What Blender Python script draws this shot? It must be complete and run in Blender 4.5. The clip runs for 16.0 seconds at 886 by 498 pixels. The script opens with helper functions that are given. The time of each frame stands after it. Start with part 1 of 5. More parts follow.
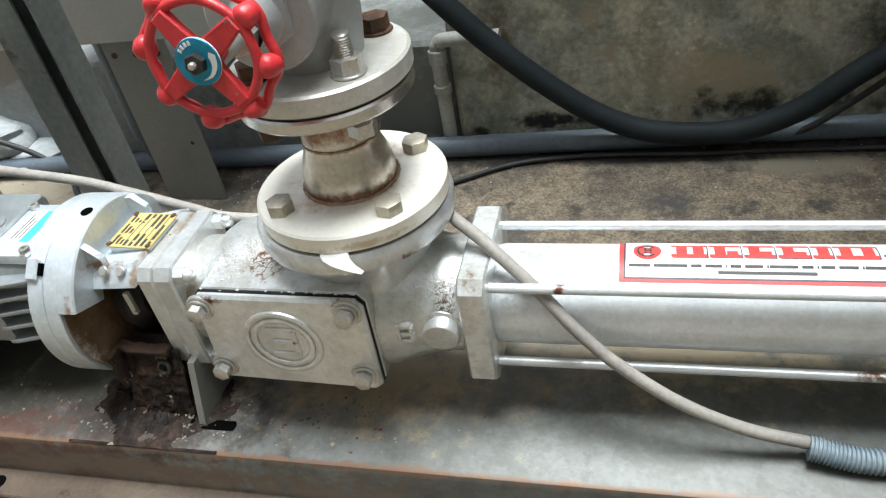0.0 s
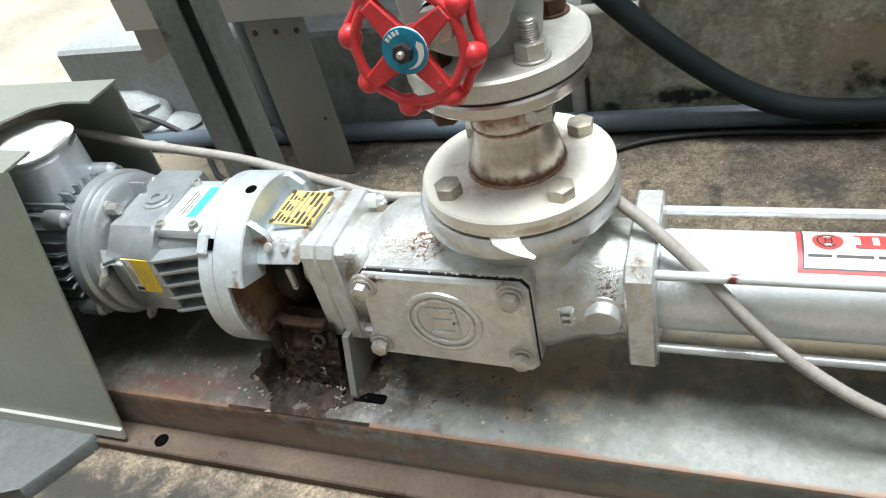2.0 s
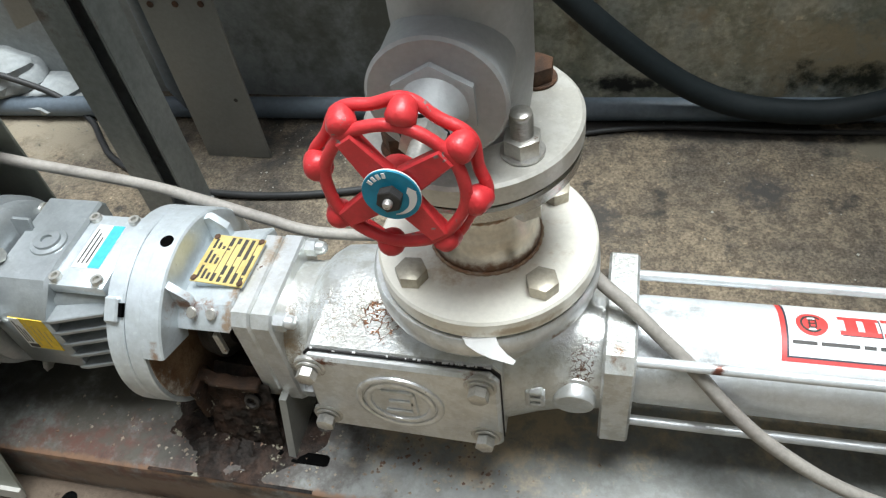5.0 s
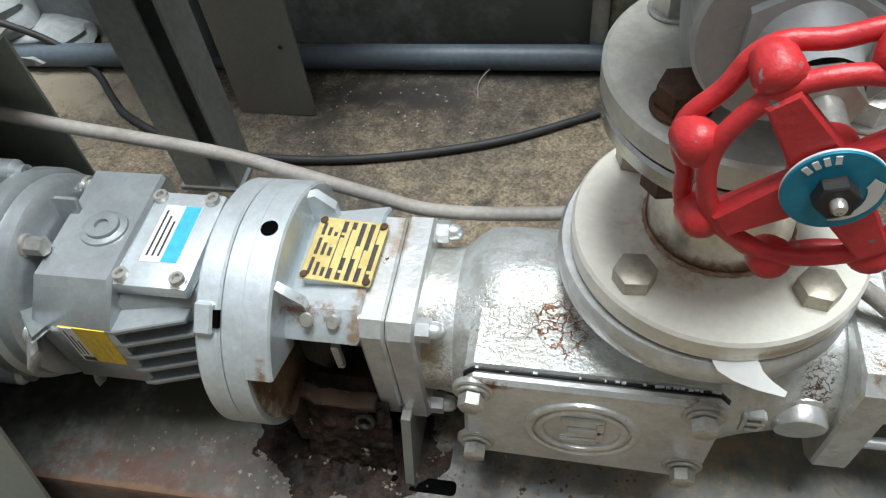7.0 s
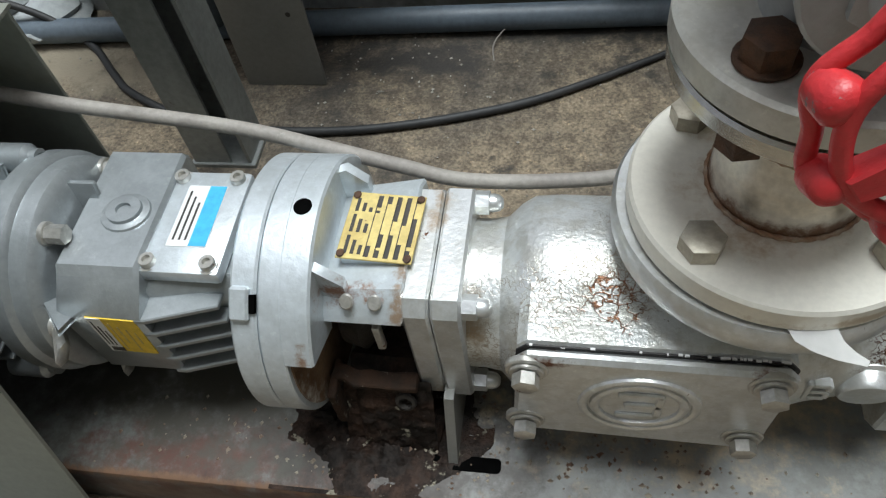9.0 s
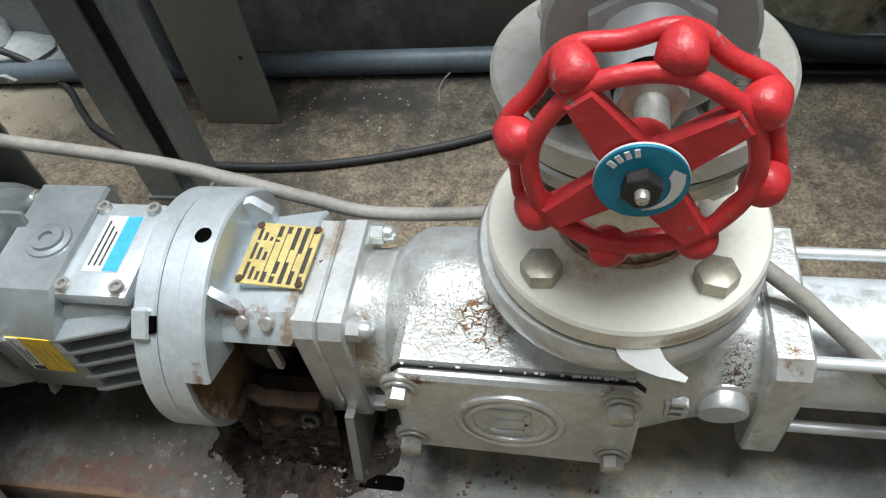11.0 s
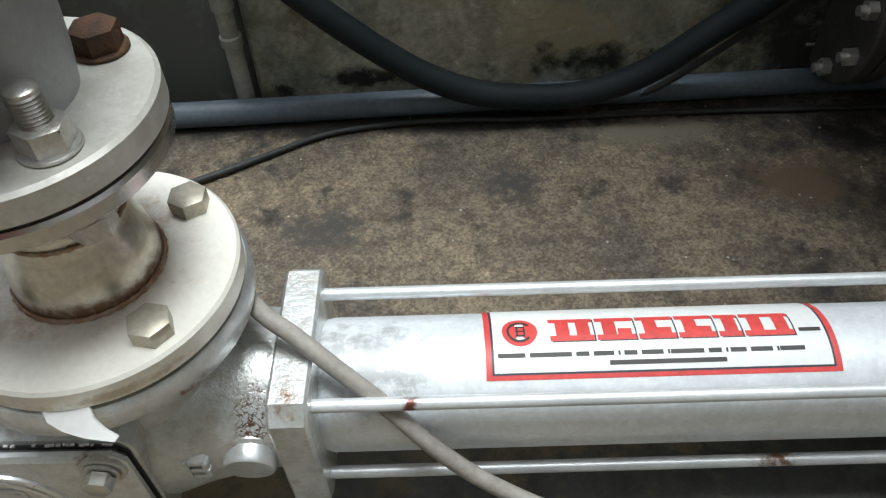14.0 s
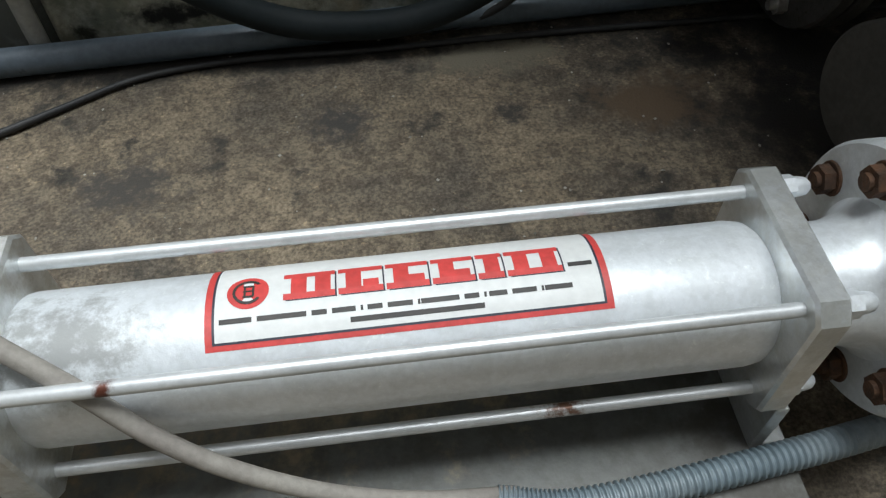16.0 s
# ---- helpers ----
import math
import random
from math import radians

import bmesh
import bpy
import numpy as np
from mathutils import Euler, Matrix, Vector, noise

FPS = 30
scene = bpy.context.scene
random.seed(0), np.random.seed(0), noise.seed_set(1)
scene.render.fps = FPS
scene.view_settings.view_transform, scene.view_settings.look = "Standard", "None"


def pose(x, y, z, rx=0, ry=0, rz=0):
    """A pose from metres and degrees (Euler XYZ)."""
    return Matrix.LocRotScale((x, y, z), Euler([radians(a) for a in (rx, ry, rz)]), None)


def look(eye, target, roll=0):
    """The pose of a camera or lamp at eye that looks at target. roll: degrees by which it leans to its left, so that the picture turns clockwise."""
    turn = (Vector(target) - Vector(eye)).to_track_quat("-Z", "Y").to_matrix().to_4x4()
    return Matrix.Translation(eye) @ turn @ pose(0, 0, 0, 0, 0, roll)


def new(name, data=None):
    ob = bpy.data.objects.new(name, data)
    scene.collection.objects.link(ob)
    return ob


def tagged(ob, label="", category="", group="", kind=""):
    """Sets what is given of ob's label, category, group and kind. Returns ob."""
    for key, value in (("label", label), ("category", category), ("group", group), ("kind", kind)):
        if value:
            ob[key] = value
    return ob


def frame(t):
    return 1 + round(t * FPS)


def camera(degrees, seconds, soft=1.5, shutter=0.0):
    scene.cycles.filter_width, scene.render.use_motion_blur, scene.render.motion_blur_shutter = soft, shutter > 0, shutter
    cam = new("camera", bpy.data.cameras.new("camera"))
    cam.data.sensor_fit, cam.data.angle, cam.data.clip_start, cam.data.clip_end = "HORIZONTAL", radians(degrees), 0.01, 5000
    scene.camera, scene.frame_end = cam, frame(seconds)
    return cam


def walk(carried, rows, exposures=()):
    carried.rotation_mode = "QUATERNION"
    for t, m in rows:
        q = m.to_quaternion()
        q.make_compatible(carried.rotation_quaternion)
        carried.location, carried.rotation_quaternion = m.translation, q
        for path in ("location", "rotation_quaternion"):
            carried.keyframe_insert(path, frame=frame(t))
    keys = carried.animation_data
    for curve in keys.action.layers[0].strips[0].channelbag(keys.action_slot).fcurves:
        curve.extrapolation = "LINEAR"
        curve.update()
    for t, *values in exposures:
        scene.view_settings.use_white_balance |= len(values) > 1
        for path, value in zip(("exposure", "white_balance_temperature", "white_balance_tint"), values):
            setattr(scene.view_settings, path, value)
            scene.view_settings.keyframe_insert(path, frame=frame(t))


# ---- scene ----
cam = camera(61.9, 16.0, soft=1.25)
PATH = [
    (0, (0.257, -0.54, 0.725), (-0.246, 0.956, -0.503), -11.2),
    (0.5, (0.227, -0.55, 0.735), (-0.355, 0.912, -0.5), -11.3),
    (1, (0.208, -0.553, 0.739), (-0.433, 0.888, -0.491), -12.0),
    (1.5, (0.192, -0.552, 0.745), (-0.486, 0.868, -0.491), -13.5),
    (2, (0.186, -0.549, 0.748), (-0.532, 0.836, -0.502), -15.5),
    (2.5, (0.173, -0.542, 0.758), (-0.521, 0.816, -0.535), -15.7),
    (3, (0.154, -0.531, 0.775), (-0.453, 0.804, -0.585), -13.0),
    (3.2, (0.15, -0.519, 0.785), (-0.409, 0.8, -0.611), -11.2),
    (5.3, (0.069, -0.398, 0.809), (-0.345, 0.885, -0.668), -9.7),
    (5.5, (0.043, -0.398, 0.808), (-0.353, 0.889, -0.67), -9.2),
    (6, (-0.012, -0.365, 0.776), (-0.398, 0.901, -0.724), -7.6),
    (6.5, (-0.056, -0.344, 0.752), (-0.413, 0.904, -0.769), -7.0),
    (7, (-0.091, -0.319, 0.733), (-0.425, 0.882, -0.831), -8.1),
    (7.5, (-0.119, -0.302, 0.714), (-0.417, 0.869, -0.88), -7.1),
    (8, (-0.128, -0.293, 0.705), (-0.408, 0.835, -0.922), -8.8),
    (8.2, (-0.129, -0.294, 0.707), (-0.415, 0.821, -0.929), -9.3),
    (10.5, (-0.078, -0.32, 0.734), (-0.455, 0.865, -0.833), -11.5),
    (11, (-0.032, -0.321, 0.738), (-0.381, 0.882, -0.82), -10.4),
    (11.5, (0.023, -0.319, 0.741), (-0.307, 0.927, -0.788), -10.6),
    (12, (0.075, -0.316, 0.729), (-0.156, 1.035, -0.728), -6.9),
    (12.5, (0.119, -0.319, 0.73), (-0.067, 1.066, -0.701), -5.7),
    (13, (0.16, -0.315, 0.721), (0.037, 1.069, -0.718), -4.0),
    (13.5, (0.198, -0.307, 0.71), (0.134, 1.061, -0.747), -3.2),
    (14, (0.219, -0.299, 0.702), (0.207, 1.046, -0.779), -2.1),
    (14.5, (0.239, -0.287, 0.684), (0.274, 1.013, -0.835), -1.6),
    (15, (0.267, -0.284, 0.677), (0.323, 0.996, -0.859), -1.5),
    (15.5, (0.315, -0.266, 0.654), (0.425, 0.985, -0.902), -1.4),
    (16, (0.356, -0.259, 0.64), (0.495, 0.966, -0.935), -0.8),
]
EXPOSURES = ((0.0, 0.74), (1.5, 0.85), (3.0, 0.69), (5.5, 0.44), (6.5, 0.26), (8.0, -0.10), (10.5, 0.04), (12.5, 0.21), (14.0, 0.11), (16.0, -0.18))
walk(cam, [(t, look(eye, target, roll)) for t, eye, target, roll in PATH], EXPOSURES)

# ---- light ----
world = bpy.data.worlds.new("sky")
scene.world = world
world.use_nodes = True
wn = world.node_tree
sky = wn.nodes.new("ShaderNodeTexSky")
sky.sky_type, sky.sun_disc = "NISHITA", False
sky.sun_elevation, sky.sun_rotation = radians(80), radians(45)
sky.air_density, sky.dust_density, sky.ozone_density = 1.0, 4.0, 1.0
grey = wn.nodes.new("ShaderNodeHueSaturation")
grey.inputs["Saturation"].default_value = 0.35
wn.links.new(sky.outputs[0], grey.inputs["Color"])
wn.links.new(grey.outputs[0], wn.nodes["Background"].inputs[0])
wn.nodes["Background"].inputs[1].default_value = 0.105
sun = new("sun", bpy.data.lights.new("sun", "SUN"))
sun.data.energy, sun.data.angle, sun.data.color = 4.2, radians(28), (0.920, 1.0, 1.030)
sun.matrix_world = look((0.25, 0.25, 3.0), (0, 0, 0))

GZ = 0.025      # top of the concrete yard
AZ = 0.226       # height of the pump's axis


# ---- materials ----
def mat(name, base, second=None, spots=None, rough=0.6, metal=0.0, scale=6.0, fine=60.0, spot_scale=14.0, spot_at=0.62,
        spot_soft=0.06, bump=0.15, vary=0.12, cracks=None, crack_scale=90.0, crack_at=0.55, rough_spots=0.85, streak=None, blobs=(), mottle=None, crackle=()):
    """A worn surface: base and second colour in broad clouds, fine grain, spots of a third colour, and cracks where given."""
    m = bpy.data.materials.new(name)
    m.use_nodes = True
    nt = m.node_tree
    nd, lk = nt.nodes, nt.links
    bsdf = nd["Principled BSDF"]
    co = nd.new("ShaderNodeTexCoord").outputs["Object"]
    if streak:
        mp = nd.new("ShaderNodeMapping")
        mp.inputs["Scale"].default_value = streak
        lk.new(co, mp.inputs[0])
        broad_co = mp.outputs[0]
    else:
        broad_co = co

    def tex(s, detail=5, rgh=0.6, src=None):
        n = nd.new("ShaderNodeTexNoise")
        n.inputs["Scale"].default_value, n.inputs["Detail"].default_value, n.inputs["Roughness"].default_value = s, detail, rgh
        lk.new(src or co, n.inputs["Vector"])
        return n.outputs["Fac"]

    def ramp(src, a, b):
        n = nd.new("ShaderNodeMapRange")
        n.interpolation_type = "SMOOTHSTEP"
        n.inputs[1].default_value, n.inputs[2].default_value = a, b
        lk.new(src, n.inputs[0])
        return n.outputs[0]

    def mix(fac, a, b, kind="MIX"):
        n = nd.new("ShaderNodeMix")
        n.data_type, n.blend_type = "RGBA", kind
        for sock, v in ((n.inputs[0], fac), (n.inputs[6], a), (n.inputs[7], b)):
            if hasattr(v, "is_linked"):
                lk.new(v, sock)
            elif isinstance(v, (int, float)):
                sock.default_value = v
            else:
                sock.default_value = (*v, 1)
        return n.outputs[2]

    second = second or tuple(c * 0.75 for c in base)
    col = mix(ramp(tex(scale, src=broad_co), 0.36, 0.66), base, second)
    grain = tex(fine, 4)
    dark = mix(ramp(grain, 0.25, 0.75), tuple([1 - vary] * 3), tuple([1 + vary] * 3))
    col = mix(1.0, col, dark, "MULTIPLY")
    rgh = rough
    height = grain
    if mottle:
        ms, deep = mottle[:2]
        fleck = mottle[2] if len(mottle) > 2 else (1.12, 1.12, 1.1)
        col = mix(ramp(tex(ms, 8, 0.7), 0.42, 0.56), mix(1.0, col, deep, "MULTIPLY"), col)
        col = mix(ramp(tex(ms * 3.1, 5, 0.7), 0.60, 0.68), col, mix(1.0, col, fleck, "MULTIPLY"))
    if spots:
        sp = ramp(tex(spot_scale, 7, 0.68), spot_at, spot_at + spot_soft)
        col = mix(sp, col, mix(ramp(tex(fine * 0.6), 0.35, 0.65), spots, tuple(c * 0.55 for c in spots)))
        n = nd.new("ShaderNodeMapRange")
        n.inputs[3].default_value, n.inputs[4].default_value = rough, rough_spots
        lk.new(sp, n.inputs[0])
        rgh = n.outputs[0]
        n = nd.new("ShaderNodeMapRange")
        n.inputs[3].default_value, n.inputs[4].default_value = metal, 0.0
        lk.new(sp, n.inputs[0])
        lk.new(n.outputs[0], bsdf.inputs["Metallic"])
    for centre, size, tint, edge in blobs:
        # a patch of its own place and ragged outline: stains, rust and painted-in shade
        off = nd.new("ShaderNodeVectorMath")
        off.operation = "SUBTRACT"
        off.inputs[1].default_value = centre
        lk.new(co, off.inputs[0])
        sc = nd.new("ShaderNodeVectorMath")
        sc.operation = "DIVIDE"
        sc.inputs[1].default_value = size
        lk.new(off.outputs[0], sc.inputs[0])
        ln = nd.new("ShaderNodeVectorMath")
        ln.operation = "LENGTH"
        lk.new(sc.outputs[0], ln.inputs[0])
        wob = nd.new("ShaderNodeMath")
        wob.operation = "MULTIPLY_ADD"
        wob.inputs[1].default_value = 4.0
        lk.new(tex(edge, 8, 0.72), wob.inputs[0])
        lk.new(ln.outputs["Value"], wob.inputs[2])
        col = mix(ramp(wob.outputs[0], 3.25, 2.15), col, tint)
    for centre, size, tint, cells in crackle:
        # paint broken into scales, rust showing in the joints
        off = nd.new("ShaderNodeVectorMath")
        off.operation = "SUBTRACT"
        off.inputs[1].default_value = centre
        lk.new(co, off.inputs[0])
        sc = nd.new("ShaderNodeVectorMath")
        sc.operation = "DIVIDE"
        sc.inputs[1].default_value = size
        lk.new(off.outputs[0], sc.inputs[0])
        ln = nd.new("ShaderNodeVectorMath")
        ln.operation = "LENGTH"
        lk.new(sc.outputs[0], ln.inputs[0])
        wob = nd.new("ShaderNodeMath")
        wob.operation = "MULTIPLY_ADD"
        wob.inputs[1].default_value = 3.0
        lk.new(tex(cells * 0.5, 6, 0.65), wob.inputs[0])
        lk.new(ln.outputs["Value"], wob.inputs[2])
        v = nd.new("ShaderNodeTexVoronoi")
        v.feature = "DISTANCE_TO_EDGE"
        v.inputs["Scale"].default_value = cells
        nz = nd.new("ShaderNodeTexNoise")
        nz.inputs["Scale"].default_value = cells * 1.3
        lk.new(co, nz.inputs["Vector"])
        shift = nd.new("ShaderNodeMix")
        shift.data_type, shift.blend_type = "RGBA", "LINEAR_LIGHT"
        shift.inputs[0].default_value = 0.9 / cells
        lk.new(co, shift.inputs[6])
        lk.new(nz.outputs["Color"], shift.inputs[7])
        lk.new(shift.outputs[2], v.inputs["Vector"])
        gap = nd.new("ShaderNodeMath")
        gap.operation = "MULTIPLY"
        lk.new(ramp(v.outputs["Distance"], 0.12, 0.03), gap.inputs[0])
        lk.new(ramp(wob.outputs[0], 2.7, 2.1), gap.inputs[1])
        col = mix(gap.outputs[0], col, mix(ramp(tex(fine), 0.4, 0.6), tint, tuple(c * 0.45 for c in tint)))
        sub = nd.new("ShaderNodeMath")
        sub.operation = "SUBTRACT"
        soft_gap = nd.new("ShaderNodeMath")
        soft_gap.operation = "MULTIPLY"
        soft_gap.inputs[1].default_value = 0.3
        lk.new(gap.outputs[0], soft_gap.inputs[0])
        lk.new(height, sub.inputs[0])
        lk.new(soft_gap.outputs[0], sub.inputs[1])
        height = sub.outputs[0]
    if cracks:
        v = nd.new("ShaderNodeTexVoronoi")
        v.feature = "DISTANCE_TO_EDGE"
        v.inputs["Scale"].default_value = crack_scale
        wob = nd.new("ShaderNodeMix")
        wob.data_type, wob.blend_type = "RGBA", "LINEAR_LIGHT"
        wob.inputs[0].default_value = 0.012
        nz = nd.new("ShaderNodeTexNoise")
        nz.inputs["Scale"].default_value = 70
        lk.new(co, nz.inputs["Vector"])
        lk.new(co, wob.inputs[6])
        lk.new(nz.outputs["Color"], wob.inputs[7])
        lk.new(wob.outputs[2], v.inputs["Vector"])
        line = ramp(v.outputs["Distance"], 0.075, 0.015)
        where = ramp(tex(11, 3), crack_at, crack_at + 0.08)
        mul = nd.new("ShaderNodeMath")
        mul.operation = "MULTIPLY"
        lk.new(line, mul.inputs[0])
        lk.new(where, mul.inputs[1])
        col = mix(mul.outputs[0], col, cracks)
        sub = nd.new("ShaderNodeMath")
        sub.operation = "SUBTRACT"
        low = nd.new("ShaderNodeMath")
        low.operation = "MULTIPLY"
        low.inputs[1].default_value = 0.25
        lk.new(mul.outputs[0], low.inputs[0])
        lk.new(height, sub.inputs[0])
        lk.new(low.outputs[0], sub.inputs[1])
        height = sub.outputs[0]
    lk.new(col, bsdf.inputs["Base Color"])
    if hasattr(rgh, "is_linked"):
        lk.new(rgh, bsdf.inputs["Roughness"])
    else:
        bsdf.inputs["Roughness"].default_value = rgh
    if not spots:
        bsdf.inputs["Metallic"].default_value = metal
    b = nd.new("ShaderNodeBump")
    b.inputs["Strength"].default_value, b.inputs["Distance"].default_value = bump, 0.002
    lk.new(height, b.inputs["Height"])
    lk.new(b.outputs[0], bsdf.inputs["Normal"])
    return m


RUST = (0.16, 0.065, 0.03)
SILVER = mat("silver_paint", (0.74, 0.76, 0.765), (0.61, 0.63, 0.635), RUST, 0.31, 0.66, 16, 190, 52, 0.70, 0.02, bump=0.2, vary=0.05, mottle=(55, (0.90, 0.89, 0.86)),
             blobs=(((-0.140, -0.09, 0.290), (0.020, 0.02, 0.0045), (0.17, 0.065, 0.032), 110), ((-0.06, -0.095, 0.16), (0.09, 0.02, 0.012), (0.34, 0.31, 0.25), 30),
                    ((0.000, -0.09, 0.289), (0.009, 0.02, 0.004), (0.17, 0.065, 0.032), 120), ((-0.159, -0.09, 0.200), (0.010, 0.02, 0.005), (0.24, 0.15, 0.10), 110),
                    ((-0.228, -0.066, 0.168), (0.02, 0.016, 0.014), (0.42, 0.33, 0.24), 60), ((-0.218, 0.03, 0.298), (0.010, 0.03, 0.006), (0.44, 0.35, 0.26), 80),
                    ((0.070, -0.068, 0.326), (0.012, 0.012, 0.006), (0.22, 0.11, 0.06), 120), ((0.076, -0.066, 0.252), (0.018, 0.012, 0.005), (0.26, 0.15, 0.09), 90)))
SILVER_FLAKED = mat("flaking_silver_paint", (0.74, 0.76, 0.76), (0.61, 0.625, 0.61), (0.26, 0.22, 0.17), 0.32, 0.62, 14, 200, 70, 0.70, 0.03,
                    bump=0.4, vary=0.06, mottle=(48, (0.84, 0.82, 0.78)), cracks=(0.38, 0.34, 0.28), crack_scale=210, crack_at=0.55,
                    blobs=(((0.080, -0.075, 0.240), (0.020, 0.03, 0.007), (0.20, 0.11, 0.065), 120), ((0.02, -0.03, 0.29), (0.03, 0.03, 0.012), (0.50, 0.45, 0.36), 60),
                           ((0.113, -0.052, 0.288), (0.008, 0.012, 0.006), (0.24, 0.13, 0.07), 130), ((-0.19, -0.05, 0.26), (0.010, 0.03, 0.02), (0.36, 0.28, 0.20), 90)),
                    crackle=(((-0.092, -0.045, 0.293), (0.026, 0.022, 0.016), (0.23, 0.10, 0.045), 100), ((0.084, -0.058, 0.262), (0.013, 0.03, 0.017), (0.17, 0.085, 0.05), 150)))
SILVER_TUBE = mat("silver_tube_paint", (0.80, 0.835, 0.865), (0.73, 0.765, 0.795), (0.40, 0.40, 0.39), 0.42, 0.38, 9, 220, 40, 0.72, 0.02, bump=0.1, vary=0.05, mottle=(60, (0.93, 0.93, 0.92)),
                  blobs=(((0.155, -0.015, 0.272), (0.045, 0.035, 0.03), (0.40, 0.41, 0.41), 60),))
BLUE_SILVER = mat("pale_blue_silver_paint", (0.64, 0.695, 0.73), (0.56, 0.605, 0.635), (0.22, 0.16, 0.12), 0.36, 0.5, 10, 170, 64, 0.705, 0.02, bump=0.18, vary=0.05, mottle=(45, (0.92, 0.92, 0.91)),
                  blobs=(((-0.279, -0.0535, 0.2955), (0.014, 0.014, 0.011), (0.25, 0.11, 0.05), 120), ((-0.256, -0.0535, 0.2955), (0.009, 0.012, 0.008), (0.30, 0.15, 0.08), 120),
                         ((-0.238, -0.05, 0.286), (0.006, 0.03, 0.02), (0.38, 0.28, 0.20), 90), ((-0.302, -0.085, 0.268), (0.004, 0.02, 0.02), (0.30, 0.20, 0.14), 90)))
GEAR_PAINT = mat("grey_gearbox_paint", (0.41, 0.44, 0.455), (0.33, 0.36, 0.37), (0.55, 0.58, 0.59), 0.33, 0.6, 9, 170, 13, 0.70, 0.12, bump=0.2, vary=0.05, mottle=(40, (0.92, 0.92, 0.92)))
CAST_GREY = mat("grey_cast_paint", (0.40, 0.415, 0.42), (0.35, 0.365, 0.37), None, 0.50, 0.15, 11, 210, bump=0.25, vary=0.06)
STAINLESS = mat("stainless_steel", (0.62, 0.61, 0.58), (0.54, 0.52, 0.47), (0.46, 0.38, 0.27), 0.25, 0.9, 8, 240, 11, 0.70, 0.1, bump=0.06)
CREAM_STEEL = mat("cream_stained_steel", (0.86, 0.84, 0.76), (0.80, 0.77, 0.68), (0.50, 0.40, 0.28), 0.33, 0.28, 6, 240, 40, 0.74, 0.03, bump=0.06, vary=0.04,
                  blobs=(((0.0, 0.003, 0.366), (0.045, 0.045, 0.012), (0.52, 0.40, 0.27), 34), ((0.03, -0.075, 0.353), (0.05, 0.03, 0.004), (0.55, 0.46, 0.34), 60)))
HEAT_STEEL = mat("heat_tinted_steel", (0.74, 0.71, 0.65), (0.62, 0.55, 0.45), (0.32, 0.18, 0.10), 0.32, 0.7, 14, 200, 16, 0.74, 0.15, bump=0.10, streak=(0.3, 0.3, 2.2),
                 blobs=(((0.0, 0.003, 0.430), (0.09, 0.09, 0.014), (0.22, 0.11, 0.065), 30), ((0.0, 0.003, 0.369), (0.12, 0.12, 0.008), (0.21, 0.12, 0.075), 40)))
BOLT_STEEL = mat("bolt_steel", (0.60, 0.59, 0.56), (0.48, 0.47, 0.43), (0.22, 0.11, 0.06), 0.32, 0.75, 40, 300, 75, 0.64, 0.04, bump=0.15)
DULL_BOLT = mat("dull_bolt_steel", (0.46, 0.42, 0.34), (0.36, 0.33, 0.27), (0.26, 0.16, 0.09), 0.42, 0.5, 45, 260, 80, 0.68, 0.05, bump=0.15)
VALVE_FLANGE = mat("worn_grey_flange_paint", (0.60, 0.59, 0.54), (0.50, 0.495, 0.46), (0.36, 0.30, 0.22), 0.38, 0.3, 9, 220, 40, 0.70, 0.03, bump=0.1, vary=0.05, mottle=(50, (0.88, 0.87, 0.85)))
RUSTY_BOLT = mat("rusty_bolt", (0.062, 0.035, 0.022), (0.12, 0.058, 0.030), None, 0.7, 0.3, 90, 420, bump=0.6)
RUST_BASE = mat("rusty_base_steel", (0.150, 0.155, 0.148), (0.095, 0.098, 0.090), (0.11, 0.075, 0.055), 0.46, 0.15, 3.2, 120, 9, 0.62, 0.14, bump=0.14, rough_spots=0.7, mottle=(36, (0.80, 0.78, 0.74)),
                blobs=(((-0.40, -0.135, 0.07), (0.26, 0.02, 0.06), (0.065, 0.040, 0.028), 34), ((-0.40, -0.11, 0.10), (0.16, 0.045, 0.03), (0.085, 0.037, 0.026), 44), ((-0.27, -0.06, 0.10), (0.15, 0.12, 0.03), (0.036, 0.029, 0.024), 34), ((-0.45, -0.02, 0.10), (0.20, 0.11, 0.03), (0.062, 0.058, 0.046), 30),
                       ((-0.02, 0.0, 0.10), (0.16, 0.09, 0.02), (0.29, 0.23, 0.15), 30), ((0.30, 0.06, 0.10), (0.22, 0.08, 0.02), (0.27, 0.22, 0.15), 28),
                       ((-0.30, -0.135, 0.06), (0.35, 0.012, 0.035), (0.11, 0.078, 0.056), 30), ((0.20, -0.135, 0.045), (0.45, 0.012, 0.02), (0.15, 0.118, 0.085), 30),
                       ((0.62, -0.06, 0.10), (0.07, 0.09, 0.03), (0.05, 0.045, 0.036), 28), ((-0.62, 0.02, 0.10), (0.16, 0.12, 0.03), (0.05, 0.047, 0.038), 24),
                       ((0.0, -0.131, 0.099), (1.2, 0.005, 0.006), (0.15, 0.085, 0.05), 45)))
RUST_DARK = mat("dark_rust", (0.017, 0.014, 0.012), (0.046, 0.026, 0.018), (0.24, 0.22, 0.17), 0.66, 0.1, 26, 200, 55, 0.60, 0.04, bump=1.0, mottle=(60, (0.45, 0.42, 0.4)))
